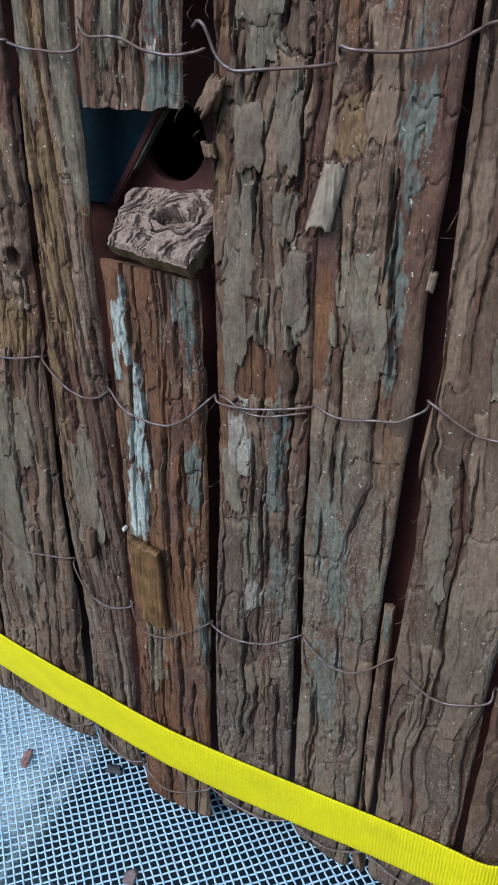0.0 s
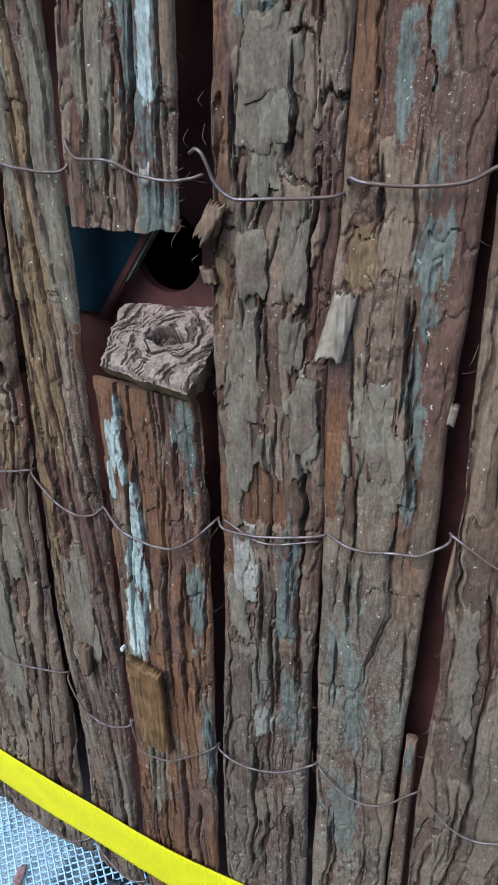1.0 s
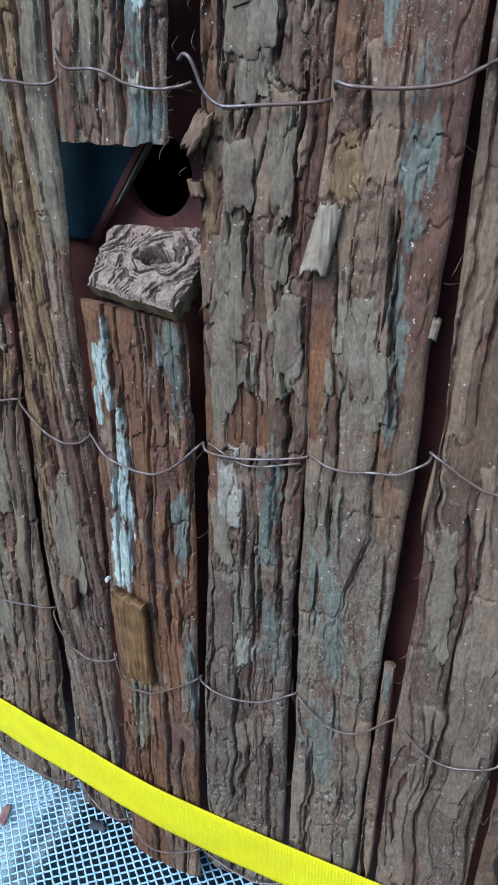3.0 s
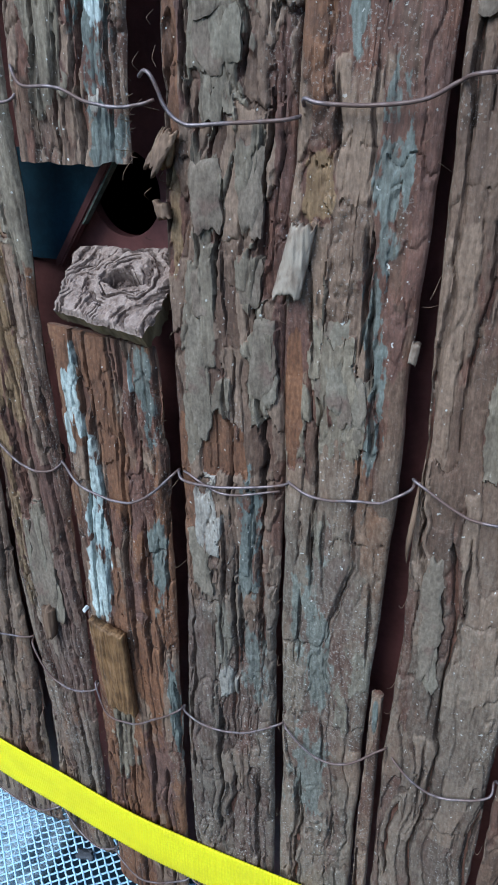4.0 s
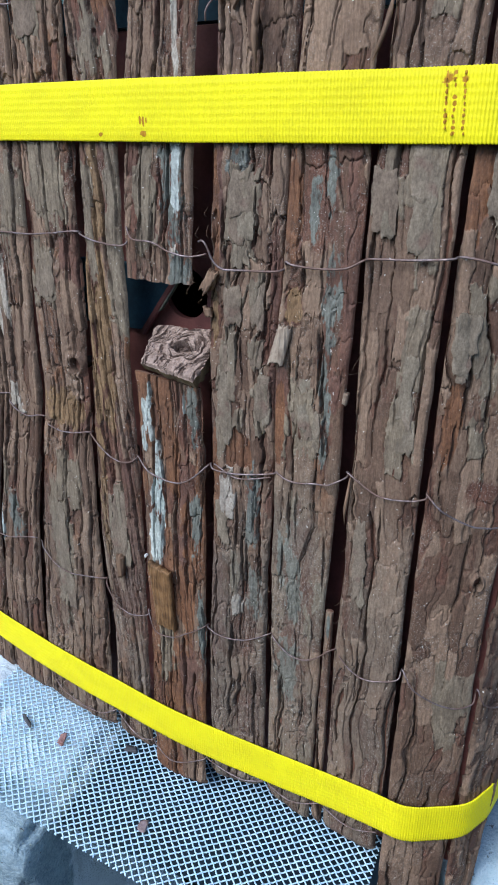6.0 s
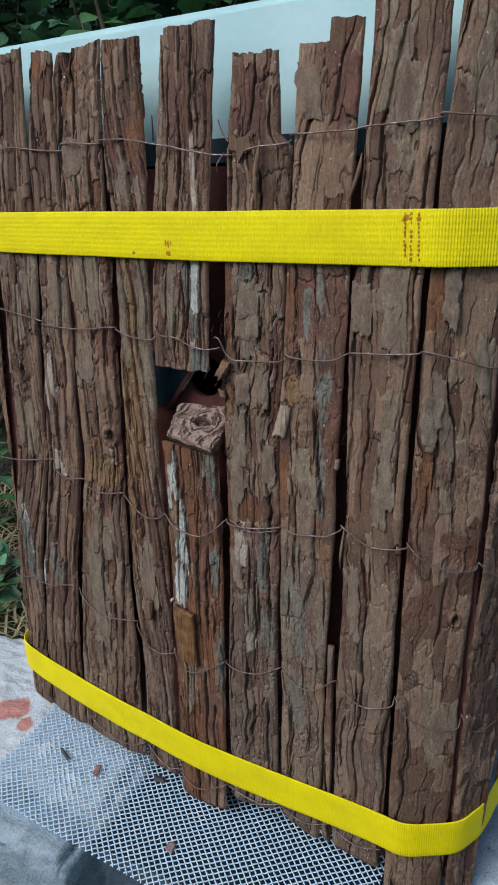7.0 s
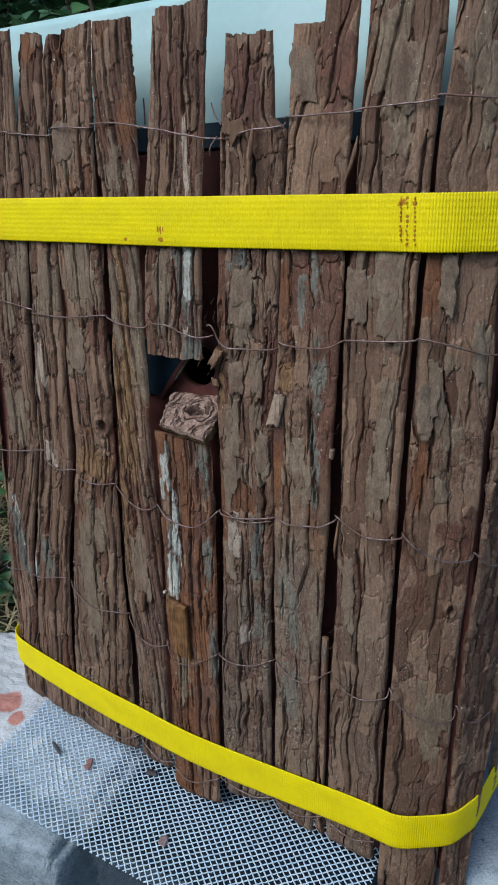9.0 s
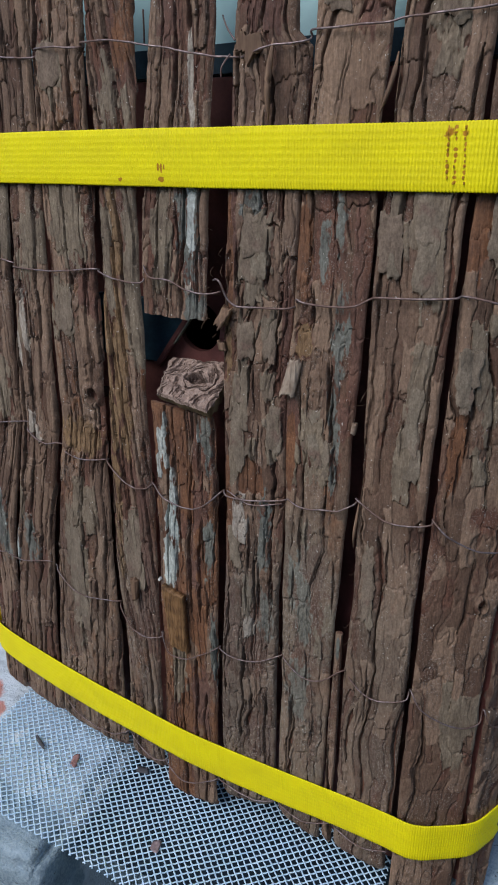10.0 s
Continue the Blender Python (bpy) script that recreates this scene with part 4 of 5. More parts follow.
# the teal streak with its fissure, red-brown skin beside it and rusty wear
F_FLAKES += [(0.0556, 0.424, 2.4, 12, "b", 0.5), (0.0592, 0.414, 1.8, 8, "b", 0.8), (0.0552, 0.408, 2.3, 12, "b", 0.4), (0.0544, 0.394, 2.0, 11, "b", 0.3), (0.0534, 0.380, 2.3, 10, "b", 0.2), (0.0545, 0.360, 1.9, 13, "b", 0.2), (0.0550, 0.338, 1.8, 11, "b", 0.2), (0.0422, 0.362, 4.0, 12, "g", 1.2), (0.0498, 0.352, 3.4, 9, "g", 1.0), (0.0312, 0.350, 2.4, 20, "o", -0.5), (0.0590, 0.298, 3.6, 16, "o", 0.1), (0.0330, 0.276, 2.0, 14, "b", 0.3), (0.0420, 0.250, 4.5, 20, "b", 0.1), (0.0465, 0.290, 5.5, 14, "r", 0.1)]
F_FLAKES += [(0.0508, 0.388, 0.9, 12, "d", -1.8), (0.0527, 0.368, 0.9, 13, "d", -1.8), (0.0550, 0.346, 0.8, 12, "d", -1.6), (0.0345, 0.268, 0.8, 16, "d", -1.5), (0.0346, 0.176, 0.8, 14, "d", -1.6), (0.0496, 0.171, 0.8, 10, "d", -1.5), (0.0440, 0.215, 0.7, 14, "d", -1.3), (0.0575, 0.275, 0.7, 18, "d", -1.4), (0.0636, 0.400, 2.4, 20, "r", 0.4)]
slats["f"] = slat(11, [(0.0405, 0.5795), (0.0375, 0.529), (0.0334, 0.475), (0.0316, 0.431), (0.0287, 0.390), (0.0279, 0.358), (0.0287, 0.323), (0.0281, 0.290), (0.0282, 0.250), (0.0280, 0.200), (0.0272, 0.090)],
     [(0.0735, 0.579), (0.0728, 0.554), (0.0706, 0.530), (0.0683, 0.500), (0.0681, 0.450), (0.0672, 0.428), (0.0664, 0.404), (0.0646, 0.380), (0.0640, 0.355), (0.0634, 0.320), (0.0612, 0.280), (0.0598, 0.254), (0.0588, 0.200), (0.0572, 0.130), (0.0562, 0.078)],
     SMOOTH, F_FLAKES, label="brown bark slat with teal lichen and rust-red edge", jag=0.0015, steps=[(0.50, 1.2, 0.0088)], fine=0.9, dust=(0.60, 0.320), warm=0.3)
slat(21, [(0.0606, 0.246), (0.0596, 0.200), (0.0580, 0.085)], [(0.0652, 0.246), (0.0648, 0.200), (0.0642, 0.080)], FIBROUS, [(0.0625, 0.238, 1.0, 8, "b", 0.2)], jag=0.002)
G_FLAKES = [(0.076, 0.457, 6.6, 15, "g", 1.2), (0.093, 0.458, 6.3, 25, "g", 0.9), (0.085, 0.420, 6.7, 27, "t", 0.4), (0.078, 0.404, 5.6, 25, "t", -0.3), (0.093, 0.378, 4.3, 19, "g", 0.6), (0.082, 0.356, 8.1, 17, "t", 0.2), (0.093, 0.353, 5.7, 8, "g", 0.9), (0.096, 0.400, 5.4, 18, "g", 0.5), (0.077, 0.283, 4.0, 28, "t", 0.7), (0.095, 0.289, 7.3, 22, "t", 0.3), (0.090, 0.248, 7.0, 20, "t", 0.4), (0.096, 0.554, 6.4, 16, "g", 0.8), (0.095, 0.531, 5.3, 7, "g", 0.8)]
G_FLAKES += [(0.0864, 0.299, 0.7, 18, "d", -1.5), (0.0804, 0.271, 0.7, 30, "d", -1.5), (0.0804, 0.212, 0.7, 22, "d", -1.4), (0.0893, 0.367, 1.0, 10, "d", -1.8), (0.0802, 0.458, 0.7, 22, "d", -1.5), (0.0926, 0.448, 0.8, 9, "d", -1.8), (0.0864, 0.517, 0.8, 14, "d", -1.5), (0.0978, 0.554, 0.7, 24, "d", -1.4), (0.0746, 0.394, 6, 26, "t", 0), (0.0812, 0.345, 8, 20, "t", 0), (0.0915, 0.470, 6, 16, "g", 0.8), (0.0940, 0.355, 6, 10, "g", 0.7), (0.0894, 0.564, 8, 26, "g", 0.5)]
slats["g"] = slat(12, [(0.0780, 0.602), (0.0766, 0.565), (0.0742, 0.530), (0.0712, 0.469), (0.0694, 0.434), (0.0697, 0.400), (0.0695, 0.370), (0.0699, 0.335), (0.0688, 0.300), (0.0688, 0.265), (0.0670, 0.220), (0.0660, 0.080)],
     [(0.1130, 0.600), (0.1128, 0.573), (0.1106, 0.528), (0.1073, 0.476), (0.1060, 0.440), (0.1050, 0.408), (0.1041, 0.376), (0.1034, 0.330), (0.1030, 0.290), (0.1026, 0.250), (0.1021, 0.200), (0.1016, 0.160), (0.1005, 0.077)],
     PLANKY, G_FLAKES, dust=(0.42, 0.310))
H_FLAKES = [(0.113, 0.459, 3.1, 19, "r", -0.8), (0.121, 0.464, 4.5, 16, "g", 0.7), (0.125, 0.429, 5.1, 6, "g", 1), (0.117, 0.405, 4.8, 10, "g", 1.1), (0.127, 0.397, 6.0, 6, "g", 0.4), (0.127, 0.359, 5.9, 7, "g", 1), (0.131, 0.326, 6.0, 4, "g", 0.4), (0.124, 0.283, 6.4, 22, "t", 0.4), (0.113, 0.362, 3.4, 19, "o", -0.4), (0.137, 0.431, 3.7, 17, "g", 0.7), (0.129, 0.196, 9.3, 26, "g", 0.4)]
H_FLAKES += [(0.1119, 0.460, 4.5, 26, "o", -0.5), (0.1195, 0.460, 1.1, 9, "d", -1.8), (0.1171, 0.378, 0.8, 20, "d", -1.6), (0.1085, 0.426, 0.6, 18, "d", -1.2), (0.1334, 0.281, 1.0, 10, "d", -1.6), (0.1335, 0.409, 0.7, 20, "d", -1.2), (0.1145, 0.352, 0.8, 14, "d", -1.4), (0.1143, 0.400, 4, 16, "g", 0.9), (0.1276, 0.385, 6, 9, "g", 0.5), (0.1288, 0.329, 9, 7, "s", -0.1), (0.1232, 0.539, 0.8, 16, "d", -1.4), (0.1265, 0.555, 7, 20, "g", 0.5)]
slats["h"] = slat(13, [(0.1165, 0.604), (0.1155, 0.573), (0.1125, 0.533), (0.1095, 0.476), (0.1088, 0.440), (0.1080, 0.408), (0.1072, 0.377), (0.1069, 0.344), (0.1060, 0.308), (0.1056, 0.271), (0.1050, 0.230), (0.1045, 0.165), (0.1035, 0.020)],
     [(0.138, 0.600), (0.141, 0.525), (0.1425, 0.464), (0.1436, 0.408), (0.1432, 0.350), (0.1424, 0.310), (0.1410, 0.273), (0.1404, 0.233), (0.1405, 0.150), (0.1395, 0.020)],
     dict(SMOOTH, open=-0.02), H_FLAKES, [(0.1335, 0.281, 1.8, 3.0)])
slat(14, [(0.1415, 0.604), (0.1440, 0.525), (0.1455, 0.464), (0.1465, 0.408), (0.1456, 0.350), (0.1450, 0.310), (0.1436, 0.273), (0.1426, 0.233), (0.1426, 0.150), (0.1420, 0.020)],
     [(0.1610, 0.604), (0.1630, 0.400), (0.1625, 0.200), (0.1580, 0.090), (0.1560, 0.020)], PLATY)
slat(15, [(0.1625, 0.600), (0.1630, 0.105)], [(0.1700, 0.600), (0.1705, 0.108)], PLATY, fine=2.5, plan=(0.052, 0.088))
slat(16, [(0.1710, 0.600), (0.1715, 0.108)], [(0.1770, 0.600), (0.1780, 0.108)], SMOOTH, fine=2.5, plan=(0.092, 0.130))


# ---- wires that bind the slats, one row above another ----
def wire(segments, radius=0.00047):
    """One binding wire: an arc over each slat, dipping into the gap after it."""
    pts = []
    for k, seg in enumerate(segments):
        if k:
            a, b = pts[-1], seg[0]
            mx = (a[0] + b[0]) / 2
            pts.append((mx, front(mx) + 0.006, (a[2] + b[1]) / 2))
        pts += [(x, front(x) - 0.0002 + (0.0025 if j in (0, len(seg) - 1) else 0), z) for j, (x, z) in enumerate(seg)]
    line = spline(pts, 9)
    # hand-bent: never quite straight
    kink = [[fbm(line[:, 0] / 0.007 + 7 * k, line[:, 2] / 0.05, 400 + k, 3) - 0.5 for k in (1, 2)]]
    line[:, 1] += 0.0005 * kink[0][0]
    line[:, 2] += 0.0010 * kink[0][1]
    verts, faces = tube(line, radius)
    mesh_object("wire", verts, faces, WIRE, screen, "thin dull steel binding wire")


wire([[(-0.240, 0.548), (-0.205, 0.545), (-0.167, 0.544)], [(-0.160, 0.543), (-0.127, 0.540)], [(-0.121, 0.544), (-0.105, 0.543), (-0.091, 0.542)], [(-0.088, 0.544), (-0.070, 0.5435), (-0.052, 0.541), (-0.031, 0.537), (-0.010, 0.533), (0.002, 0.532)], [(0.005, 0.532), (0.019, 0.535), (0.034, 0.536)], [(0.038, 0.540), (0.055, 0.540), (0.070, 0.540), (0.078, 0.5415), (0.095, 0.542), (0.110, 0.543)], [(0.113, 0.545), (0.134, 0.543), (0.143, 0.543)], [(0.146, 0.543), (0.160, 0.540)]])
wire([[(-0.240, 0.440), (-0.196, 0.437), (-0.164, 0.433)], [(-0.159, 0.430), (-0.124, 0.431), (-0.094, 0.434)], [(-0.088, 0.433), (-0.073, 0.4305), (-0.058, 0.430)], [(-0.055, 0.439), (-0.050, 0.434), (-0.038, 0.433), (-0.027, 0.429), (-0.016, 0.428), (-0.008, 0.4295)]])
wire([[(-0.006, 0.3202), (0.010, 0.3162), (0.0275, 0.3196)]], 0.0004)
# the free hooked end in the gap, then on over the next slats
hook = [(-0.0114, -0.0040, 0.4351), (-0.0082, -0.0073, 0.4362), (-0.0061, -0.0080, 0.4351), (-0.0046, -0.0076, 0.4319), (-0.0034, -0.0072, 0.4286), (-0.0011, -0.0069, 0.4256), (0.0020, -0.0068, 0.4239), (0.005, -0.0068, 0.4236), (0.014, -0.0070, 0.4240), (0.023, -0.0072, 0.4243), (0.0300, -0.0062, 0.4248), (0.0325, -0.002, 0.426), (0.0335, -0.006, 0.4292), (0.038, -0.0078, 0.4282), (0.050, -0.0084, 0.4276), (0.062, -0.0086, 0.4286), (0.0690, -0.006, 0.4320), (0.074, -0.0092, 0.4335), (0.090, -0.0100, 0.4342), (0.106, -0.0112, 0.4358), (0.1095, -0.0085, 0.4366), (0.118, -0.0112, 0.4362), (0.130, -0.0070, 0.4330), (0.140, -0.0005, 0.4295), (0.150, 0.0065, 0.4290)]
verts, faces = tube(spline(hook, 9), 0.00052)
mesh_object("wire", verts, faces, WIRE, screen, "thin steel binding wire with a hooked end")
wire([[(-0.245, 0.312), (-0.205, 0.320), (-0.169, 0.328)], [(-0.167, 0.322), (-0.151, 0.318), (-0.136, 0.320)], [(-0.131, 0.315), (-0.114, 0.315), (-0.097, 0.318)], [(-0.094, 0.317), (-0.082, 0.310), (-0.072, 0.307), (-0.064, 0.307)], [(-0.057, 0.312), (-0.048, 0.306), (-0.034, 0.304), (-0.022, 0.307), (-0.0115, 0.317)], [(-0.008, 0.3195), (-0.004, 0.318), (0.012, 0.319), (0.0285, 0.322)], [(0.031, 0.323), (0.040, 0.321), (0.052, 0.3225), (0.060, 0.324), (0.067, 0.328)], [(0.069, 0.331), (0.084, 0.324), (0.096, 0.324), (0.106, 0.326)], [(0.1075, 0.329), (0.114, 0.324), (0.122, 0.319), (0.132, 0.315), (0.142, 0.314)], [(0.1445, 0.318), (0.150, 0.311), (0.156, 0.307), (0.163, 0.305)]])
wire([[(-0.247, 0.203), (-0.239, 0.204), (-0.218, 0.209)], [(-0.210, 0.210), (-0.188, 0.214), (-0.165, 0.221)], [(-0.152, 0.216), (-0.137, 0.210), (-0.122, 0.209), (-0.096, 0.214)], [(-0.093, 0.211), (-0.086, 0.204), (-0.080, 0.199), (-0.070, 0.198), (-0.059, 0.201)], [(-0.057, 0.205), (-0.051, 0.194), (-0.041, 0.193), (-0.031, 0.198), (-0.0165, 0.208)], [(-0.012, 0.2095), (0.000, 0.209), (0.013, 0.212), (0.027, 0.219)], [(0.031, 0.218), (0.042, 0.212), (0.053, 0.2125), (0.0655, 0.222)], [(0.071, 0.219), (0.080, 0.214), (0.090, 0.213), (0.1025, 0.217)], [(0.1055, 0.225), (0.111, 0.218), (0.120, 0.211), (0.132, 0.206), (0.141, 0.205)], [(0.143, 0.215), (0.147, 0.207), (0.154, 0.199), (0.161, 0.197)]], 0.00042)
wire([[(-0.160, 0.097), (-0.147, 0.093), (-0.131, 0.090), (-0.111, 0.092), (-0.100, 0.097)], [(-0.092, 0.100), (-0.081, 0.095), (-0.070, 0.092), (-0.062, 0.093)], [(-0.059, 0.092), (-0.048, 0.087), (-0.037, 0.088), (-0.020, 0.097)], [(-0.014, 0.100), (0.010, 0.099), (0.025, 0.102)], [(0.030, 0.101), (0.046, 0.098), (0.062, 0.102)], [(0.068, 0.101), (0.085, 0.097), (0.101, 0.100)]], 0.00042)


# ---- loose pieces of bark ----
def flake(name, outline, y, thick, material, label, seed, curl=0.0, parent=None, lean=(0.0, 0.0)):
    """A broken chip: a ragged outline in (x, z), curved and thickened."""
    pts = np.asarray(outline + outline[:1], float)
    line = np.vstack([pts[k] + (pts[k + 1] - pts[k]) * f for k in range(len(outline)) for f in (0.0, 0.17, 0.33, 0.5, 0.67, 0.83)])
    c = line.mean(0)
    n = len(line)
    rag = 0.09 * float(np.ptp(line[:, 0])) * (np.array([hashed(np.array([float(k)]), np.array([1.0]), seed)[0] for k in range(n)]) - 0.5)
    rings = []
    for f in (1.0, 0.93, 0.6, 0.25):
        p = c + (line - c) * f + (rag[:, None] * np.array((1.0, 1.4)) * f)
        rings.append(p)
    span = float(np.ptp(line[:, 0]))
    rough_by = 0.0007

    def depth(p, extra):
        bow = curl * (((p[:, 0] - c[0]) / (span / 2)) ** 2)
        rough = rough_by * (fbm(p[:, 0] / 0.004, p[:, 1] / 0.012, seed) - 0.5)
        return y + bow - extra + rough + lean[0] * (p[:, 0] - c[0]) + lean[1] * (p[:, 1] - c[1])

    verts, faces = [], []
    layers = [(rings[0], -thick), (rings[0], 0.0), (rings[1], 0.00022), (rings[2], 0.0003), (rings[3], 0.0003)]
    for p, e in layers:
        verts += np.stack([p[:, 0], depth(p, e), p[:, 1]], -1).tolist()
    for k in range(len(layers) - 1):
        faces += [[k * n + i, k * n + (i + 1) % n, (k + 1) * n + (i + 1) % n, (k + 1) * n + i] for i in range(n)]
    faces += [list(range(n))[::-1], list(range((len(layers) - 1) * n, len(layers) * n))]
    ob = mesh_object(name, verts, faces, material, parent, label, smooth=False)
    bm = bmesh.new()
    bm.from_mesh(ob.data)
    bmesh.ops.recalc_face_normals(bm, faces=bm.faces)
    bm.to_mesh(ob.data)
    bm.free()
    return ob


def bark_strip(corners, depths, thick, material, label, seed, ragged=(0.001, 0.001), relief=0.0007, bow=0.0):
    """A split strip with straight edges, torn ends and standing grain; corners run top left, top right, bottom right, bottom left."""
    tl, tr, br, bl = (np.array((x, y, z)) for (x, z), y in zip(corners, depths))
    nu, nv = max(12, int(np.linalg.norm(tr - tl) / 0.00026)), max(16, int(np.linalg.norm(tl - bl) / 0.00045))
    u, v = np.meshgrid(np.linspace(0, 1, nu), np.linspace(0, 1, nv))
    up = v - ragged[1] * fbm(u * 9, u * 0, seed, 3) * (1 - v) * -1 - ragged[0] * fbm(u * 8, u * 0 + 5, seed, 3) * v
    p = (bl * (1 - u[..., None]) + br * u[..., None]) * (1 - up[..., None]) + (tl * (1 - u[..., None]) + tr * u[..., None]) * up[..., None]
    wob = 0.05 * (fbm(v * 7, u * 0, seed + 2, 3) - 0.5) * np.linalg.norm(tr - tl)
    p[..., 0] += wob
    g = fbm(p[..., 0] / 0.0009, p[..., 2] / 0.014, seed + 1, 3) - 0.5
    g2 = fbm(p[..., 0] / 0.0030, p[..., 2] / 0.006, seed + 3, 4) - 0.5
    rim = np.minimum(np.minimum(u, 1 - u) * np.linalg.norm(tr - tl), np.minimum(v, 1 - v) * np.linalg.norm(tl - bl))
    top = p.copy()
    top[..., 1] += bow * ((2 * u - 1) ** 2 - 0.5) - relief * (1.5 * g + 1.3 * g2) + 0.0005 * step(0.0008, 0.0, rim)
    under = top.copy()
    under[..., 1] = p[..., 1] + thick
    verts = np.vstack([top.reshape(-1, 3), under.reshape(-1, 3)])
    i, j = np.meshgrid(np.arange(nv - 1), np.arange(nu - 1), indexing="ij")
    q = np.stack([i * nu + j, i * nu + j + 1, (i + 1) * nu + j + 1, (i + 1) * nu + j], -1).reshape(-1, 4)
    m = nu * nv
    loop = list(range(nu)) + [k * nu + nu - 1 for k in range(1, nv)] + [(nv - 1) * nu + k for k in range(nu - 2, -1, -1)] + [k * nu for k in range(nv - 2, 0, -1)]
    side = [[d, c, c + m, d + m] for c, d in zip(loop, loop[1:] + loop[:1])]
    return mesh_object("bark_chip", verts, q.tolist() + (q[:, ::-1] + m).tolist() + side, material, screen, label)


bark_strip([(0.0310, 0.4014), (0.0374, 0.4008), (0.0330, 0.3792), (0.0252, 0.3800)], (-0.0068, -0.0068, -0.0086, -0.0084), 0.0030, PALE_CHIP, "pale flaking bark chip standing off the slat", 5, (0.14, 0.16), 0.0010, 0.0012)
bark_strip([(-0.0522, 0.2466), (-0.0368, 0.2425), (-0.0352, 0.1985), (-0.0478, 0.1990)], (-0.0040, -0.0052, -0.0050, -0.0040), 0.0040, CHIP_WOOD, "orange-brown strip of inner bark", 6, (0.03, 0.10), 0.0006, 0.0006)
bark_strip([(-0.0112, 0.4052), (-0.0062, 0.4042), (-0.0048, 0.3995), (-0.0090, 0.3990)], (-0.0036, -0.0050, -0.0060, -0.0046), 0.0030, TAN_CHIP, "small tan bark chip at the entrance", 8, (0.2, 0.3), 0.0009, 0.0008)
bark_strip([(0.0640, 0.3722), (0.0662, 0.3716), (0.0652, 0.3645), (0.0632, 0.3655)], (-0.0072, -0.0072, -0.0070, -0.0070), 0.0040, PALE_CHIP, "small pale bark chip on the slat's edge", 9, (0.2, 0.2), 0.0005)
flake("bark_chip", [(0.0045, 0.5420), (0.0085, 0.5400), (0.0140, 0.5408), (0.0150, 0.5340), (0.0110, 0.5325), (0.0085, 0.5285), (0.0065, 0.5330), (0.0020, 0.5350)], -0.0060, 0.0022, TAN_CHIP, "curling tan bark chip by the wire", 10, 0.001, screen)
bark_strip([(-0.0800, 0.2410), (-0.0738, 0.2412), (-0.0752, 0.2236), (-0.0785, 0.2232)], (0.0030, 0.0020, 0.0006, 0.0010), 0.0050, TAN_CHIP, "pale tongue of bark lifting off the slat", 12, (0.15, 0.2), 0.0007, 0.0006)
flake("bark_chip", [(-0.0556, 0.2486), (-0.0546, 0.2489), (-0.0541, 0.2477), (-0.0549, 0.2467), (-0.0558, 0.2474)], -0.001, 0.0022, SAP, "tiny white crumb of dried sap", 13, 0.0, screen)


def torn_sheet(cx, cz, w, t, seed, host):
    """A thin sheet of outer bark that still clings to a slat: ragged sides, ends snapped in steps, the foot a little off."""
    r = random.Random(seed)
    nu, nv = max(10, int(w / 0.30)), max(14, int(t / 0.38))
    u, v = np.meshgrid(np.linspace(-1, 1, nu), np.linspace(-1, 1, nv))
    a, b, lean = r.uniform(0, 50), r.uniform(0, 50), r.uniform(-0.12, 0.12)
    zz = 0.001 * t * v
    half = 0.001 * w * (1 - 0.35 * step(0.5, 1.0, np.abs(v)) * r.random())
    rim = np.where(u < 0, fbm(zz / 0.006 + a, zz * 0, seed, 4), fbm(zz / 0.006 + b, zz * 0, seed + 1, 4)) - 0.5
    x = cx + half * u + 0.0032 * rim * u * np.abs(u) + lean * zz
    # the ends break off in steps along the grain
    jag = vnoise(u * 1.7 + a, v * 0 + 3 * np.sign(v), seed) - 0.5 + 0.35 * (vnoise(u * 4.5 + b, v * 0 + 3 * np.sign(v), seed + 2) - 0.5)
    z = cz + zz + 0.001 * (2.0 + 0.13 * t) * jag * np.abs(v) ** 3 * np.sign(v) * 0.9
    edge = np.minimum(np.minimum(1 - u, 1 + u) * 0.001 * w, np.minimum(1 - v, 1 + v) * 0.001 * t)
    lift = 0.0010 * (fbm(x / 0.006, z / 0.015, seed + 3, 3) - 0.5) + 0.0005 * (fbm(x / 0.0014, z / 0.010, seed + 4, 3) - 0.5) + r.uniform(-0.0005, 0.0005) * u - 0.0004 * step(0.0011, 0.0, edge)
    y = front(x) + r.uniform(0.0018, 0.0026) + 0.0004 * v - lift
    verts = np.vstack([np.stack([x, y, z], -1).reshape(-1, 3), np.stack([x, y + 0.0016, z], -1).reshape(-1, 3)])
    i, j = np.meshgrid(np.arange(nv - 1), np.arange(nu - 1), indexing="ij")
    q = np.stack([i * nu + j, i * nu + j + 1, (i + 1) * nu + j + 1, (i + 1) * nu + j], -1).reshape(-1, 4)
    m = nu * nv
    loop = list(range(nu)) + [k * nu + nu - 1 for k in range(1, nv)] + [(nv - 1) * nu + k for k in range(nu - 2, -1, -1)] + [k * nu for k in range(nv - 2, 0, -1)]
    side = [[d, c, c + m, d + m] for c, d in zip(loop, loop[1:] + loop[:1])]
    mesh_object("bark_flake", verts, q.tolist() + (q[:, ::-1] + m).tolist() + side, FLAKE, host).data.set_sharp_from_angle(angle=radians(40))


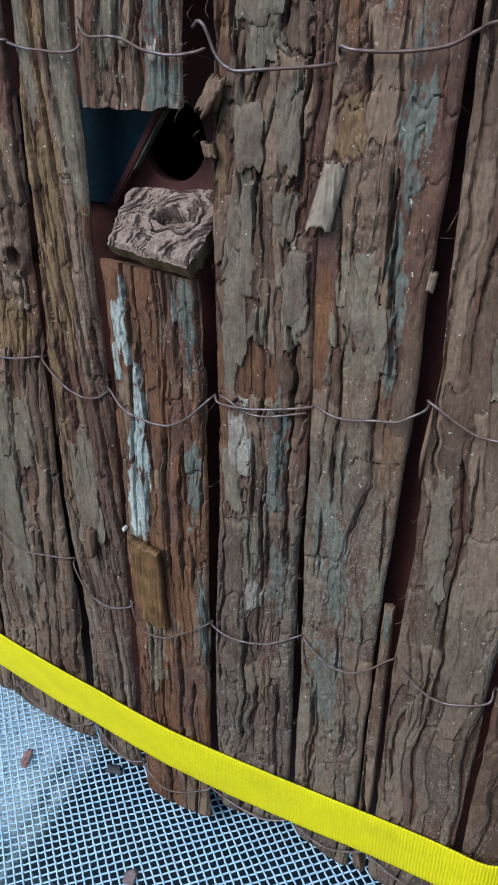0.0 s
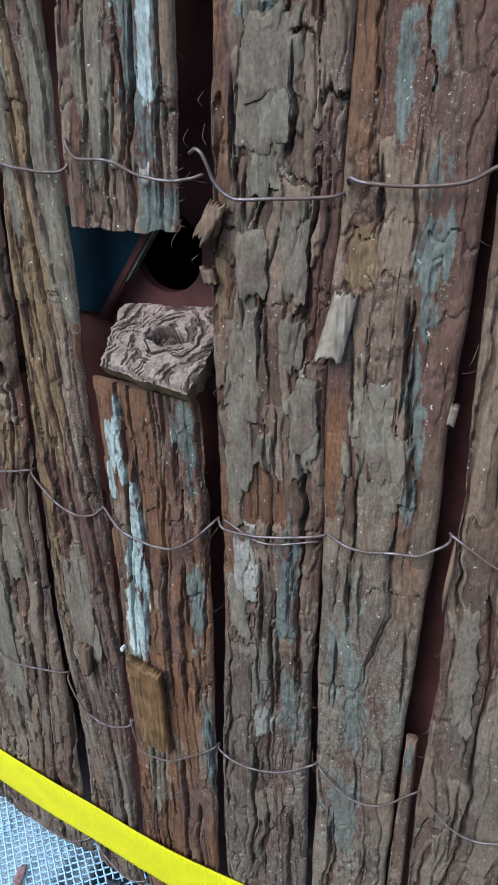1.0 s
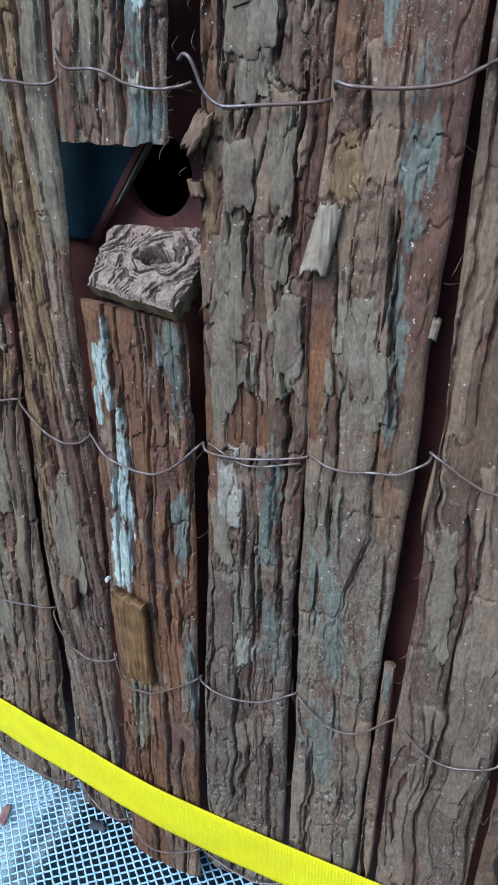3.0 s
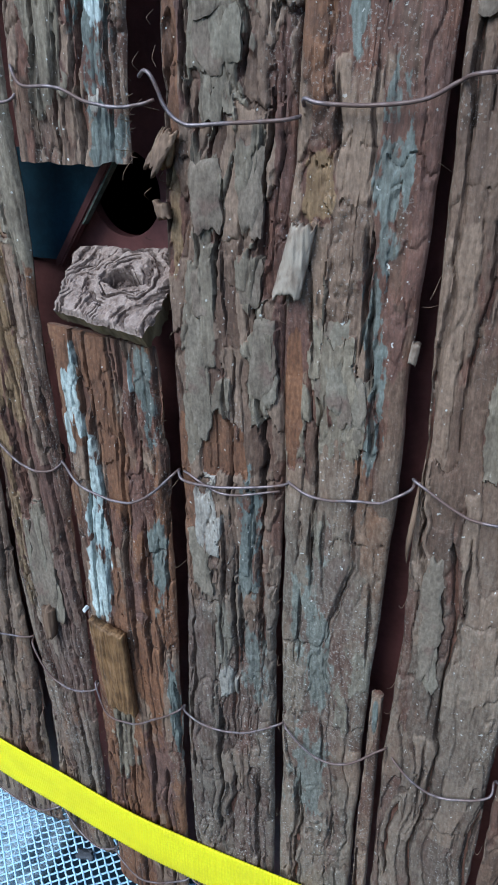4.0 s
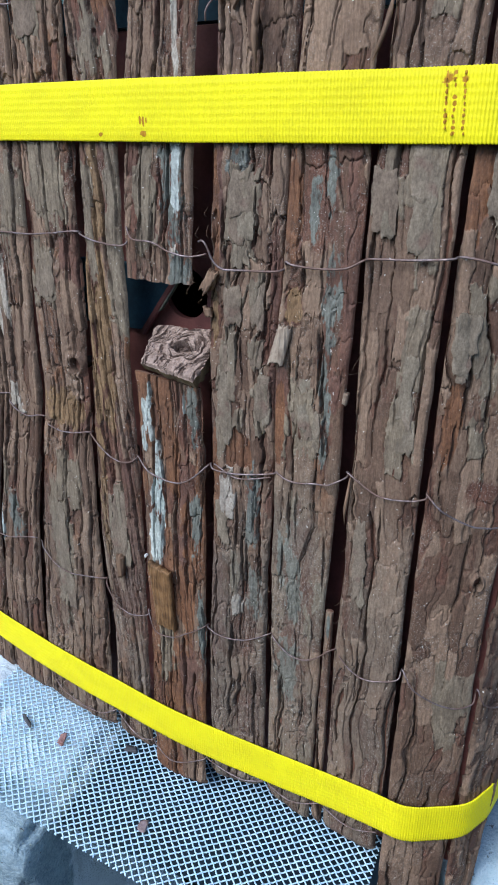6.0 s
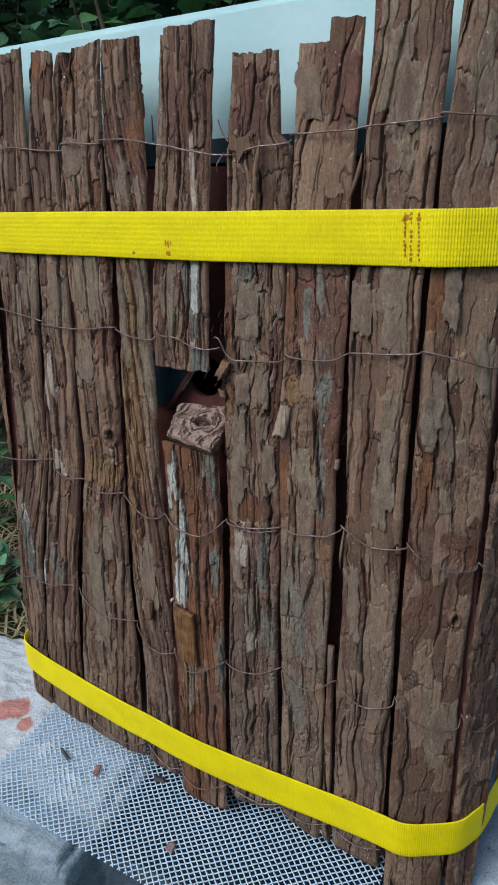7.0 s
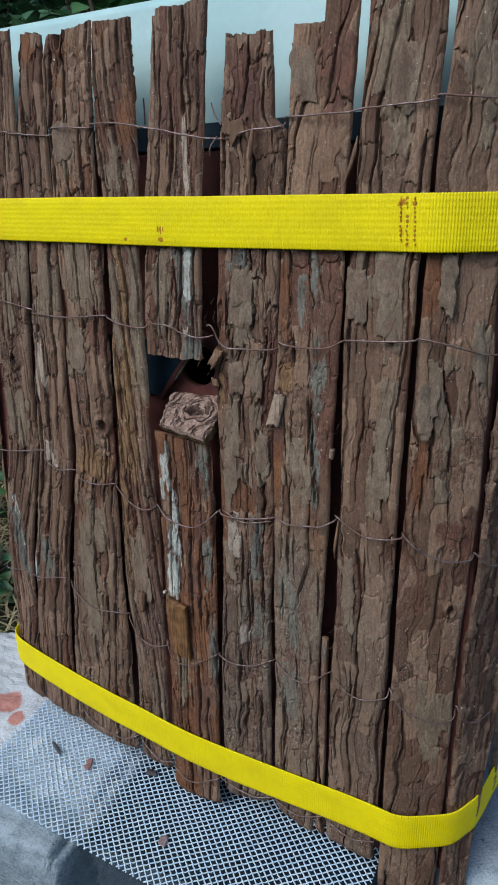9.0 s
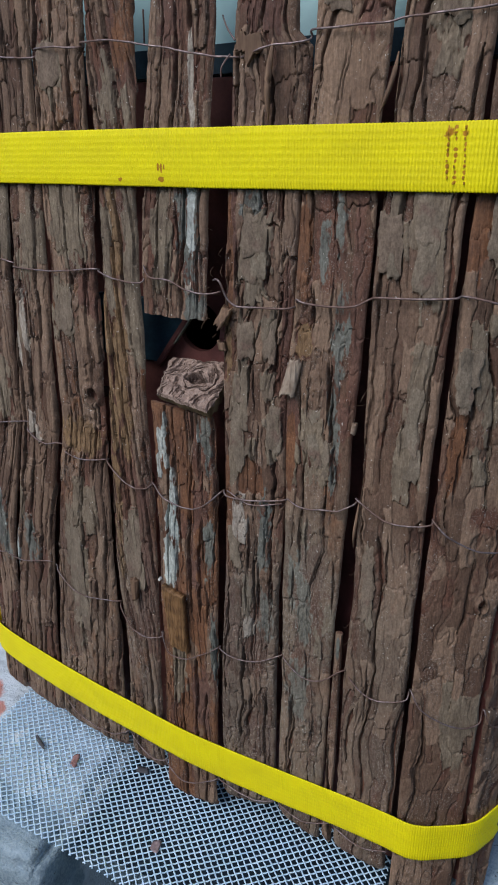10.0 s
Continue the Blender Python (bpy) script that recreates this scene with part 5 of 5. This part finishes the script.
for k, (name, flakes) in enumerate((("e", E_FLAKES), ("f", F_FLAKES), ("b", B_FLAKES), ("g", G_FLAKES), ("h", H_FLAKES), ("c", C_FLAKES))):
    for j, (cx, cz, w, t, kind, up) in enumerate(flakes):
        if kind in "gt" and up > 0.55 and 3 < w < 11 and t > 7.5:
            torn_sheet(cx, cz, w * 0.78, t * 0.8, 300 + 40 * k + j, slats[name])
            if t > 12:
                torn_sheet(cx + 0.0004 * w, cz - 0.0006 * t, w * 0.5, t * 0.4, 700 + 40 * k + j, slats[name])


def splinter(points, radius, material, label):
    line = spline(points, 8)
    verts, faces = tube(line, radius * np.sin(np.linspace(0.25, np.pi - 0.05, len(line))), 6)
    mesh_object("splinter", verts, faces, material, screen, label)


splinter([(0.0745, -0.0075, 0.5300), (0.0738, -0.0095, 0.5230), (0.0715, -0.0110, 0.5140), (0.0685, -0.0105, 0.5068)], 0.0011, TAN_CHIP, "thin splinter lifting off the bark")
splinter([(0.0694, -0.004, 0.3300), (0.0690, -0.0065, 0.3200), (0.0682, -0.0070, 0.3100), (0.0680, -0.005, 0.3020)], 0.0009, TAN_CHIP, "thin splinter in the gap")
splinter([(0.0205, -0.0062, 0.5380), (0.0190, -0.0092, 0.5200), (0.0196, -0.0090, 0.5060)], 0.0016, TAN_CHIP, "long orange sliver of inner bark")
rng = random.Random(7)
# torn bark that curls out of the gap beside the entrance
bark_strip([(-0.0062, 0.4240), (0.0002, 0.4232), (-0.0072, 0.4098), (-0.0122, 0.4112)], (-0.0030, -0.0062, -0.0105, -0.0070), 0.0022, TAN_CHIP, "torn brown bark curling out of the gap", 31, (0.25, 0.35), 0.0014, 0.0014)
bark_strip([(-0.0070, 0.4205), (-0.0030, 0.4200), (-0.0042, 0.4115), (-0.0085, 0.4122)], (-0.0005, -0.0030, -0.0060, -0.0040), 0.0022, CHIP_WOOD, "torn brown bark curling out of the gap", 32, (0.25, 0.35), 0.0012, 0.0010)
for line in ([(-0.0530, 0.010, 0.5420), (-0.0490, 0.004, 0.5470), (-0.0465, 0.000, 0.5540)], [(-0.0090, 0.006, 0.5500), (-0.0040, 0.000, 0.5440), (0.0015, -0.004, 0.5385)], [(0.0000, -0.006, 0.5330), (-0.0020, -0.010, 0.5280), (-0.0030, -0.009, 0.5240)]):
    verts, faces = tube(spline(line, 8), 0.0004, 6)
    mesh_object("wire_end", verts, faces, WIRE, screen, "loose dark wire end")
for k in range(80):
    # loose bast fibres along the slat edges
    x0 = rng.choice((-0.0142, -0.0088, -0.0558, -0.0178, -0.0182, 0.0260, 0.0620, -0.0600, 0.0692, 0.1045))
    z0 = rng.uniform(0.14, 0.36) if x0 < -0.05 else rng.uniform(0.14, 0.46)
    if -0.02 < x0 < -0.0165:
        z0 = rng.uniform(0.415, 0.46)
    y0, s = float(front(x0)) + 0.0045, rng.choice((-1, 1))
    a, b = rng.uniform(0.001, 0.0036), rng.uniform(-0.006, 0.006)
    line = spline([(x0, y0 + 0.002, z0), (x0 + s * a * 0.5, y0 - 0.003, z0 + b * 0.6), (x0 + s * a, y0 - rng.uniform(0.001, 0.005), z0 + b)], 5)
    verts, faces = tube(line, 0.00009, 4)
    mesh_object("fibre", verts, faces, TAN_CHIP, screen)


def leaning_block():
    """The piece sawn out of the slat, leaning back in the opening, with its swirled grain up."""
    bl, br, tr, tl = (np.array(p) for p in ((-0.0490, -0.0040, 0.3717), (-0.0150, -0.0090, 0.3669), (-0.0080, 0.0140, 0.3895), (-0.0490, 0.0140, 0.3880)))
    nu, nv = 180, 130
    u, v = np.meshgrid(np.linspace(0, 1, nu), np.linspace(0, 1, nv))
    p = (bl * (1 - u[..., None]) + br * u[..., None]) * (1 - v[..., None]) + (tl * (1 - u[..., None]) + tr * u[..., None]) * v[..., None]
    n = np.cross(br - bl, tl - bl)
    n /= np.linalg.norm(n)
    du, dv = (u - 0.58) * 34 + 5 * (fbm(u * 3, v * 3, 88, 3) - 0.5), (v - 0.60) * 30 + 6 * (fbm(u * 3, v * 3, 89, 3) - 0.5)
    r = np.hypot(du, dv * 1.15) + 2.2 * (fbm(u * 5, v * 5, 91) - 0.5)
    ang = np.arctan2(dv, du)
    far = step(9, 16, r)
    warp = fbm(u * 4, v * 4, 95, 4)
    field = fbm((0.9 * du - 0.45 * dv + 5 * (warp - 0.5)) / 0.62, (0.45 * du + 0.9 * dv) / 11, 93, 4)
    swirl = fbm(r / 0.62 + 1.6 * warp, ang * 1.6 + 2 * warp, 99, 4)
    streak = field * far + swirl * (1 - far)
    grain = step(0.49, 0.41, streak) * step(0.30, 0.50, fbm(u * 9, v * 8, 87, 3))
    hollow = step(6.4, 3.4, np.hypot(0.85 * du + 7 * (warp - 0.5), dv * 1.45 + 3 * (fbm(u * 7, v * 7, 90, 3) - 0.5)))
    h = -0.9 * grain + 2.0 * (fbm(u * 4, v * 4, 94) - 0.5) + 1.1 * (streak - 0.5) + 0.9 * (fbm(u * 26, v * 24, 86, 3) - 0.5) - 5.0 * hollow
    # one mask for dark grain and for the hollow's painted shade
    crack = np.clip(grain + hollow, 0, 1)
    edge = np.minimum(np.minimum(u, 1 - u), np.minimum(v, 1 - v))
    h = h - 1.6 * step(0.05, 0.0, edge)
    top = p + n * (0.001 * h)[..., None]
    top[..., 0] += 0.0030 * (fbm(v * 6, u * 0, 97) - 0.5) * (np.abs(2 * u - 1))
    top[..., 1] += 0.0030 * (fbm(u * 6, v * 0, 98) - 0.5) * np.abs(2 * v - 1)
    under = top - n * (0.0042 + 0.0012 * u)[..., None] - n * 0.0006 * (fbm(u * 9, v * 9, 96))[..., None]
    verts = np.vstack([top.reshape(-1, 3), under.reshape(-1, 3)])
    i, j = np.meshgrid(np.arange(nv - 1), np.arange(nu - 1), indexing="ij")
    q = np.stack([i * nu + j, i * nu + j + 1, (i + 1) * nu + j + 1, (i + 1) * nu + j], -1).reshape(-1, 4)
    m = nu * nv
    faces = q.tolist() + (q[:, ::-1] + m).tolist()
    loop = list(range(nu)) + [k * nu + nu - 1 for k in range(1, nv)] + [(nv - 1) * nu + k for k in range(nu - 2, -1, -1)] + [k * nu for k in range(nv - 2, 0, -1)]
    side = [[b, a, a + m, b + m] for a, b in zip(loop, loop[1:] + loop[:1])]
    ob = mesh_object("wood_block", verts, faces + side, BLOCK_WOOD, smooth=False)
    ob.data.materials.append(CUT_WOOD)
    idx = np.zeros(len(ob.data.polygons), dtype=np.int32)
    idx[len(q):] = 1
    ob.data.polygons.foreach_set("material_index", idx)
    co = np.concatenate([crack.ravel(), np.zeros(m)])
    paint(ob.data, "crack", (co, co, co, co))
    tagged(ob, "sawn grey-brown bark block with a knot, leaning in the entrance opening", "wood block")


leaning_block()


# ---- straps ----
STRAP_PLAN = [(-0.262, 0.30), (-0.263, 0.15), (-0.262, 0.090), (-0.2555, 0.056), (-0.245, 0.042), (-0.22, 0.033), (-0.187, 0.025), (-0.152, 0.017), (-0.12, 0.011), (-0.09, 0.006), (-0.06, 0.0005), (-0.035, -0.003), (0.0, -0.0055), (0.04, -0.0075), (0.075, -0.009), (0.098, -0.0105), (0.112, -0.012), (0.120, -0.0105), (0.128, -0.007), (0.147, 0.004), (0.156, 0.017), (0.161, 0.028), (0.167, 0.055), (0.176, 0.10), (0.184, 0.16), (0.190, 0.30)]


def strap(z0, z1, label, seed, stains=(), sag=0.0, clear=0.0):
    line = spline(STRAP_PLAN, 60)
    s = np.concatenate([[0], np.cumsum(np.linalg.norm(np.diff(line, axis=0), axis=1))])
    at = np.arange(0, s[-1], 0.00029)
    plan = np.stack([np.interp(at, s, line[:, 0]), np.interp(at, s, line[:, 1])], -1)
    way = np.gradient(plan, axis=0)
    way /= np.linalg.norm(way, axis=1)[:, None]
    out = np.stack([way[:, 1], -way[:, 0]], -1)
    rows = 34
    w = np.linspace(0, 1, rows)
    A, W = np.meshgrid(at, w, indexing="ij")
    rib = 0.00019 * np.sin(A * 2 * np.pi / 0.00145) * (0.75 + 0.25 * np.cos(W * 2 * np.pi * 9)) + 0.00009 * np.cos(W * 2 * np.pi * 9)
    bend = 0.0009 * (fbm(A / 0.03, W * 0.6, seed, 3) - 0.5) - 0.0004 * (np.abs(2 * W - 1) ** 6)
    d = rib + bend + clear
    zz = z0 + (z1 - z0) * W + sag * np.sin(A * 9) + 0.0005 * (fbm(A / 0.05, W * 0, seed + 4) - 0.5) + 0.00012 * np.sin(A * 2 * np.pi / 0.00145) * (2 * W - 1) ** 9
    x, y = plan[:, None, 0] + out[:, None, 0] * d, plan[:, None, 1] + out[:, None, 1] * d
    n = len(at)
    inner = [np.stack([plan[:, 0] - out[:, 0] * (0.0011 - clear), plan[:, 1] - out[:, 1] * (0.0011 - clear), zz[:, k]], -1) for k in (0, -1)]
    verts = np.vstack([np.stack([x, y, zz], -1).reshape(-1, 3), *inner])
    i, j = np.meshgrid(np.arange(n - 1), np.arange(rows - 1), indexing="ij")
    faces = np.stack([i * rows + j, (i + 1) * rows + j, (i + 1) * rows + j + 1, i * rows + j + 1], -1).reshape(-1, 4).tolist()
    m, k = n * rows, np.arange(n - 1)
    faces += np.stack([m + k, m + k + 1, (k + 1) * rows, k * rows], -1).tolist()
    faces += np.stack([k * rows + rows - 1, (k + 1) * rows + rows - 1, m + n + k + 1, m + n + k], -1).tolist()
    faces += np.stack([m + k, m + n + k, m + n + k + 1, m + k + 1], -1).tolist()
    ob = mesh_object("strap", verts, faces, STRAP)
    stain = np.zeros(len(verts))
    for cx, cz, a, b in stains:
        stain = np.maximum(stain, np.exp(-(((verts[:, 0] - cx) / a) ** 2 + ((verts[:, 2] - cz) / b) ** 2)) * (verts[:, 1] < 0.03))
    paint(ob.data, "strap_stain", (stain, stain * 0, stain * 0, stain * 0))
    return tagged(ob, label, "strap", "straps around the hive")


spots = [(-0.0662, 0.4812, 0.0018, 0.0013), (-0.0412, 0.4872, 0.0009, 0.0020), (-0.0393, 0.4868, 0.0008, 0.0026), (-0.0375, 0.4874, 0.0008, 0.0018), (-0.0397, 0.4817, 0.0022, 0.0014), (0.0978, 0.5005, 0.0024, 0.0022), (0.1040, 0.5000, 0.0016, 0.0015)]
for r in range(11):
    spots += [(x + 0.0010 * (1 - r / 10), 0.4818 + r * 0.00205, 0.0008 + 0.0003 * math.sin(5 * r + x * 900), 0.0009) for x in (0.0972, 0.1003, 0.1040) if (r * 5 + int(x * 4000)) % 4]
upper = strap(0.4782, 0.5045, "taut yellow webbing strap with rusty stitching, round the bark screen", 3, spots)
strap(0.1051, 0.1322, "yellow webbing strap round the foot of the bark screen", 8, clear=0.0)
for k, x in enumerate((0.0972, 0.0998, 0.1040)):
    for r in range(11):
        if k == 1 and r % 3 or (r * 7 + k * 3) % 5 == 0:
            continue
        z = 0.4812 + r * 0.00205
        xx = x + 0.0010 * (1 - r / 10) + 0.0003 * math.sin(r * 2.7 + k)
        yy = float(front(xx))
        part("stitch", box((xx - 0.0003, yy - 0.0006, z), (xx + 0.0003, yy + 0.0005, z + 0.0010), 0.0001), THREAD, upper)


# ---- the mesh that the hive stands on ----
def wire_mesh():
    a, b = np.array((0.00318, 0.00258)), np.array((0.00300, -0.00300))
    corners = np.array([(-0.224, -0.056), (0.101, -0.084), (0.101, 0.30), (-0.226, 0.30)])
    zz = 0.0625
    all_v, all_f = [], []
    for way, gap, lift, flat in ((a, b, 0.0, 0.00042), (b, a, 0.0002, 0.00042)):
        for k in range(-165, 166):
            o = gap * k
            lo, hi = -1e9, 1e9
            for p, q in zip(corners, np.roll(corners, -1, 0)):
                e = q - p
                nrm = np.array((-e[1], e[0]))
                den, num = nrm @ way, nrm @ (p - o)
                if abs(den) < 1e-12:
                    continue
                t = num / den
                lo, hi = (max(lo, t), hi) if den > 0 else (lo, min(hi, t))
            if hi - lo < 0.3:
                continue
            m = max(2, int((hi - lo) * 2))
            t = np.linspace(lo, hi, m)
            # strands weave: each bends a little at every crossing
            perp = np.array((-way[1], way[0])) / np.linalg.norm(way)
            wave = 0.00022 * np.cos(np.pi * 2 * t)[:, None] * perp
            p = o + t[:, None] * way + wave
            z = zz + lift + 0.0002 * np.sin(np.pi * t) + 0.0006 * np.sin(p[:, 0] * 40) * np.sin(p[:, 1] * 55 + 1)
            line = np.stack([p[:, 0], p[:, 1], z], -1)
            v, f = tube(line, 0.00052, 5)
            off = sum(len(q) for q in all_v)
            all_v.append(v)
            all_f += [[i + off for i in face] for face in f]
    ob = mesh_object("wire_mesh", np.vstack(all_v), all_f, GALV)
    tagged(ob, "white coated diamond wire mesh laid over the concrete blocks", "wire mesh")


wire_mesh()
# added sheet whose near-black blue stands for the shaded void below the mesh
tagged(part("plastic_sheet", box((-0.108, -0.048, 0.0440), (0.104, 0.215, 0.0460), 0.0006), painted_material("dark_blue_shade", (0.008, 0.020, 0.034), (0.016, 0.034, 0.054), 0.6, 40)), "dark blue sheet added in place of the shade between the concrete blocks", "plastic sheet")


def crumb(x, y, length, width, turn, material, label, seed):
    bm = bmesh.new()
    bmesh.ops.create_icosphere(bm, subdivisions=3, radius=1)
    for v in bm.verts:
        # squarish and torn, not lens-shaped
        v.co.x, v.co.y = (math.copysign(abs(c) ** 0.6, c) for c in (v.co.x, v.co.y))
        k = 1 + 0.5 * noise.noise(v.co * 2.3 + Vector((seed, 0, 0)))
        v.co = Vector((v.co.x * length * k * (1 - 0.25 * v.co.y), v.co.y * width * k, v.co.z * 0.0009 * k + 0.0012 * v.co.x**2))
    bm.transform(pose(x, y, 0.0643, 4, 3, turn))
    tagged(part("leaf_fragment", bm, material, smooth=True), label, "leaf fragment", "dry bits on the wire mesh")


crumb(-0.139, -0.003, 0.0056, 0.0024, 112, DEBRIS_PINK, "mauve dry leaf fragment on the wire mesh", 1)
crumb(-0.175, 0.001, 0.0075, 0.0014, -28, DEBRIS_DARK, "thin dark dry stalk bit on the wire mesh", 2)
crumb(-0.045, -0.040, 0.0040, 0.0030, 100, DEBRIS, "pinkish dry leaf fragment on the wire mesh", 3)
crumb(-0.087, 0.011, 0.0044, 0.0028, 15, DEBRIS_DARK, "dark dry leaf fragment on the wire mesh", 4)


# ---- the garden behind ----
def shrub(cx, cy, base, wide, high, count, seed, size=0.05, leaf=None, label="dark green leafy shrub behind the hive"):
    """Stems and a loose crown of many folded leaves."""
    r = random.Random(seed)
    root = tagged(new("shrub"), label, "shrub", "shrubs in the garden")
    root.location = (cx, cy, base)
    for k in range(7):
        a = r.uniform(0, 6.28)
        tip = (wide * 0.6 * math.cos(a), wide * 0.4 * math.sin(a), high * r.uniform(0.6, 0.95))
        line = spline([(0.02 * math.cos(a), 0.02 * math.sin(a), 0), (tip[0] * 0.35, tip[1] * 0.35, tip[2] * 0.5), tip], 6)
        v, f = tube(line, np.linspace(0.014, 0.004, len(line)), 6)
        mesh_object("stem", v, f, STEM, root)
    verts, faces = [], []
    for k in range(count):
        a, q, h = r.uniform(0, 6.28), math.sqrt(r.random()), r.random()
        prof = 0.55 + 0.45 * math.sin(math.pi * min(1, h * 1.1))
        c = Vector((wide * q * prof * math.cos(a), 0.6 * wide * q * prof * math.sin(a), high * (0.05 + 0.95 * h)))
        s = size * r.uniform(0.6, 1.4)
        m = Matrix.Translation(c) @ Euler((r.uniform(-0.6, 0.9), r.uniform(-0.5, 0.5), r.uniform(0, 6.28))).to_matrix().to_4x4()
        o = len(verts)
        for p in ((0, 0, 0), (0.28, 0.3, 0.08), (0.34, 0.6, 0.08), (0, 1.0, -0.1), (-0.34, 0.6, 0.08), (-0.28, 0.3, 0.08), (0, 0.5, 0.0)):
            verts.append((m @ (Vector(p) * s))[:])
        faces += [[o + i for i in q2] for q2 in ((0, 1, 6), (1, 2, 6), (2, 3, 6), (3, 4, 6), (4, 5, 6), (5, 0, 6))]
    mesh_object("crown", verts, faces, leaf or LEAF, root)


for k in range(9):
    shrub(-2.4 + 0.5 * k, 1.5 + 0.25 * (k % 3), -0.42, 0.55, 2.1 + 0.2 * (k % 2), 3600, 20 + k, 0.065)
for x, y, h in ((-1.35, 0.95, 0.34), (-1.06, 0.70, 0.14), (-0.92, 1.00, 0.20), (-1.60, 1.25, 0.40)):
    shrub(x, y, -0.42, 0.20, h, 60, int(100 * h), 0.065, LEAF_BRIGHT, "low bright green plant in the straw")
shrub(-0.75, 1.25, -0.42, 0.45, 1.75, 700, 81, 0.085, LEAF_BRIGHT, "shrub with broad bright green leaves")


def dry_grass():
    """Straw and dead stalks that litter the ground beside the hive."""
    r = random.Random(5)
    verts, faces = [], []
    for k in range(2600):
        x, y = min(-0.56 - 0.1 * r.random(), r.gauss(-1.15, 0.38)), r.gauss(0.85, 0.35)
        a, s, up = r.uniform(0, 6.28), r.uniform(0.04, 0.14), r.uniform(0.0, 0.05)
        p, q = Vector((x, y, -0.41 + r.uniform(0, 0.03))), Vector((s * math.cos(a), s * math.sin(a), up))
        w = Vector((-math.sin(a), math.cos(a), 0)) * r.uniform(0.0012, 0.003)
        o = len(verts)
        verts += [(p - w)[:], (p + w)[:], (p + q * 0.5 + w + Vector((0, 0, 0.012)))[:], (p + q)[:], (p + q * 0.5 - w + Vector((0, 0, 0.012)))[:]]
        faces += [[o, o + 1, o + 2, o + 4], [o + 4, o + 2, o + 3]]
    tagged(mesh_object("dry_grass", verts, faces, STRAW), "pale dry straw littering the garden ground", "dry grass", kind="stuff")


dry_grass()
for k in range(9):
    shrub(-3.0 + 0.62 * k, 2.5 + 0.2 * (k % 2), -0.42, 0.7, 3.3 + 0.3 * (k % 3), 3200, 60 + k, 0.10)
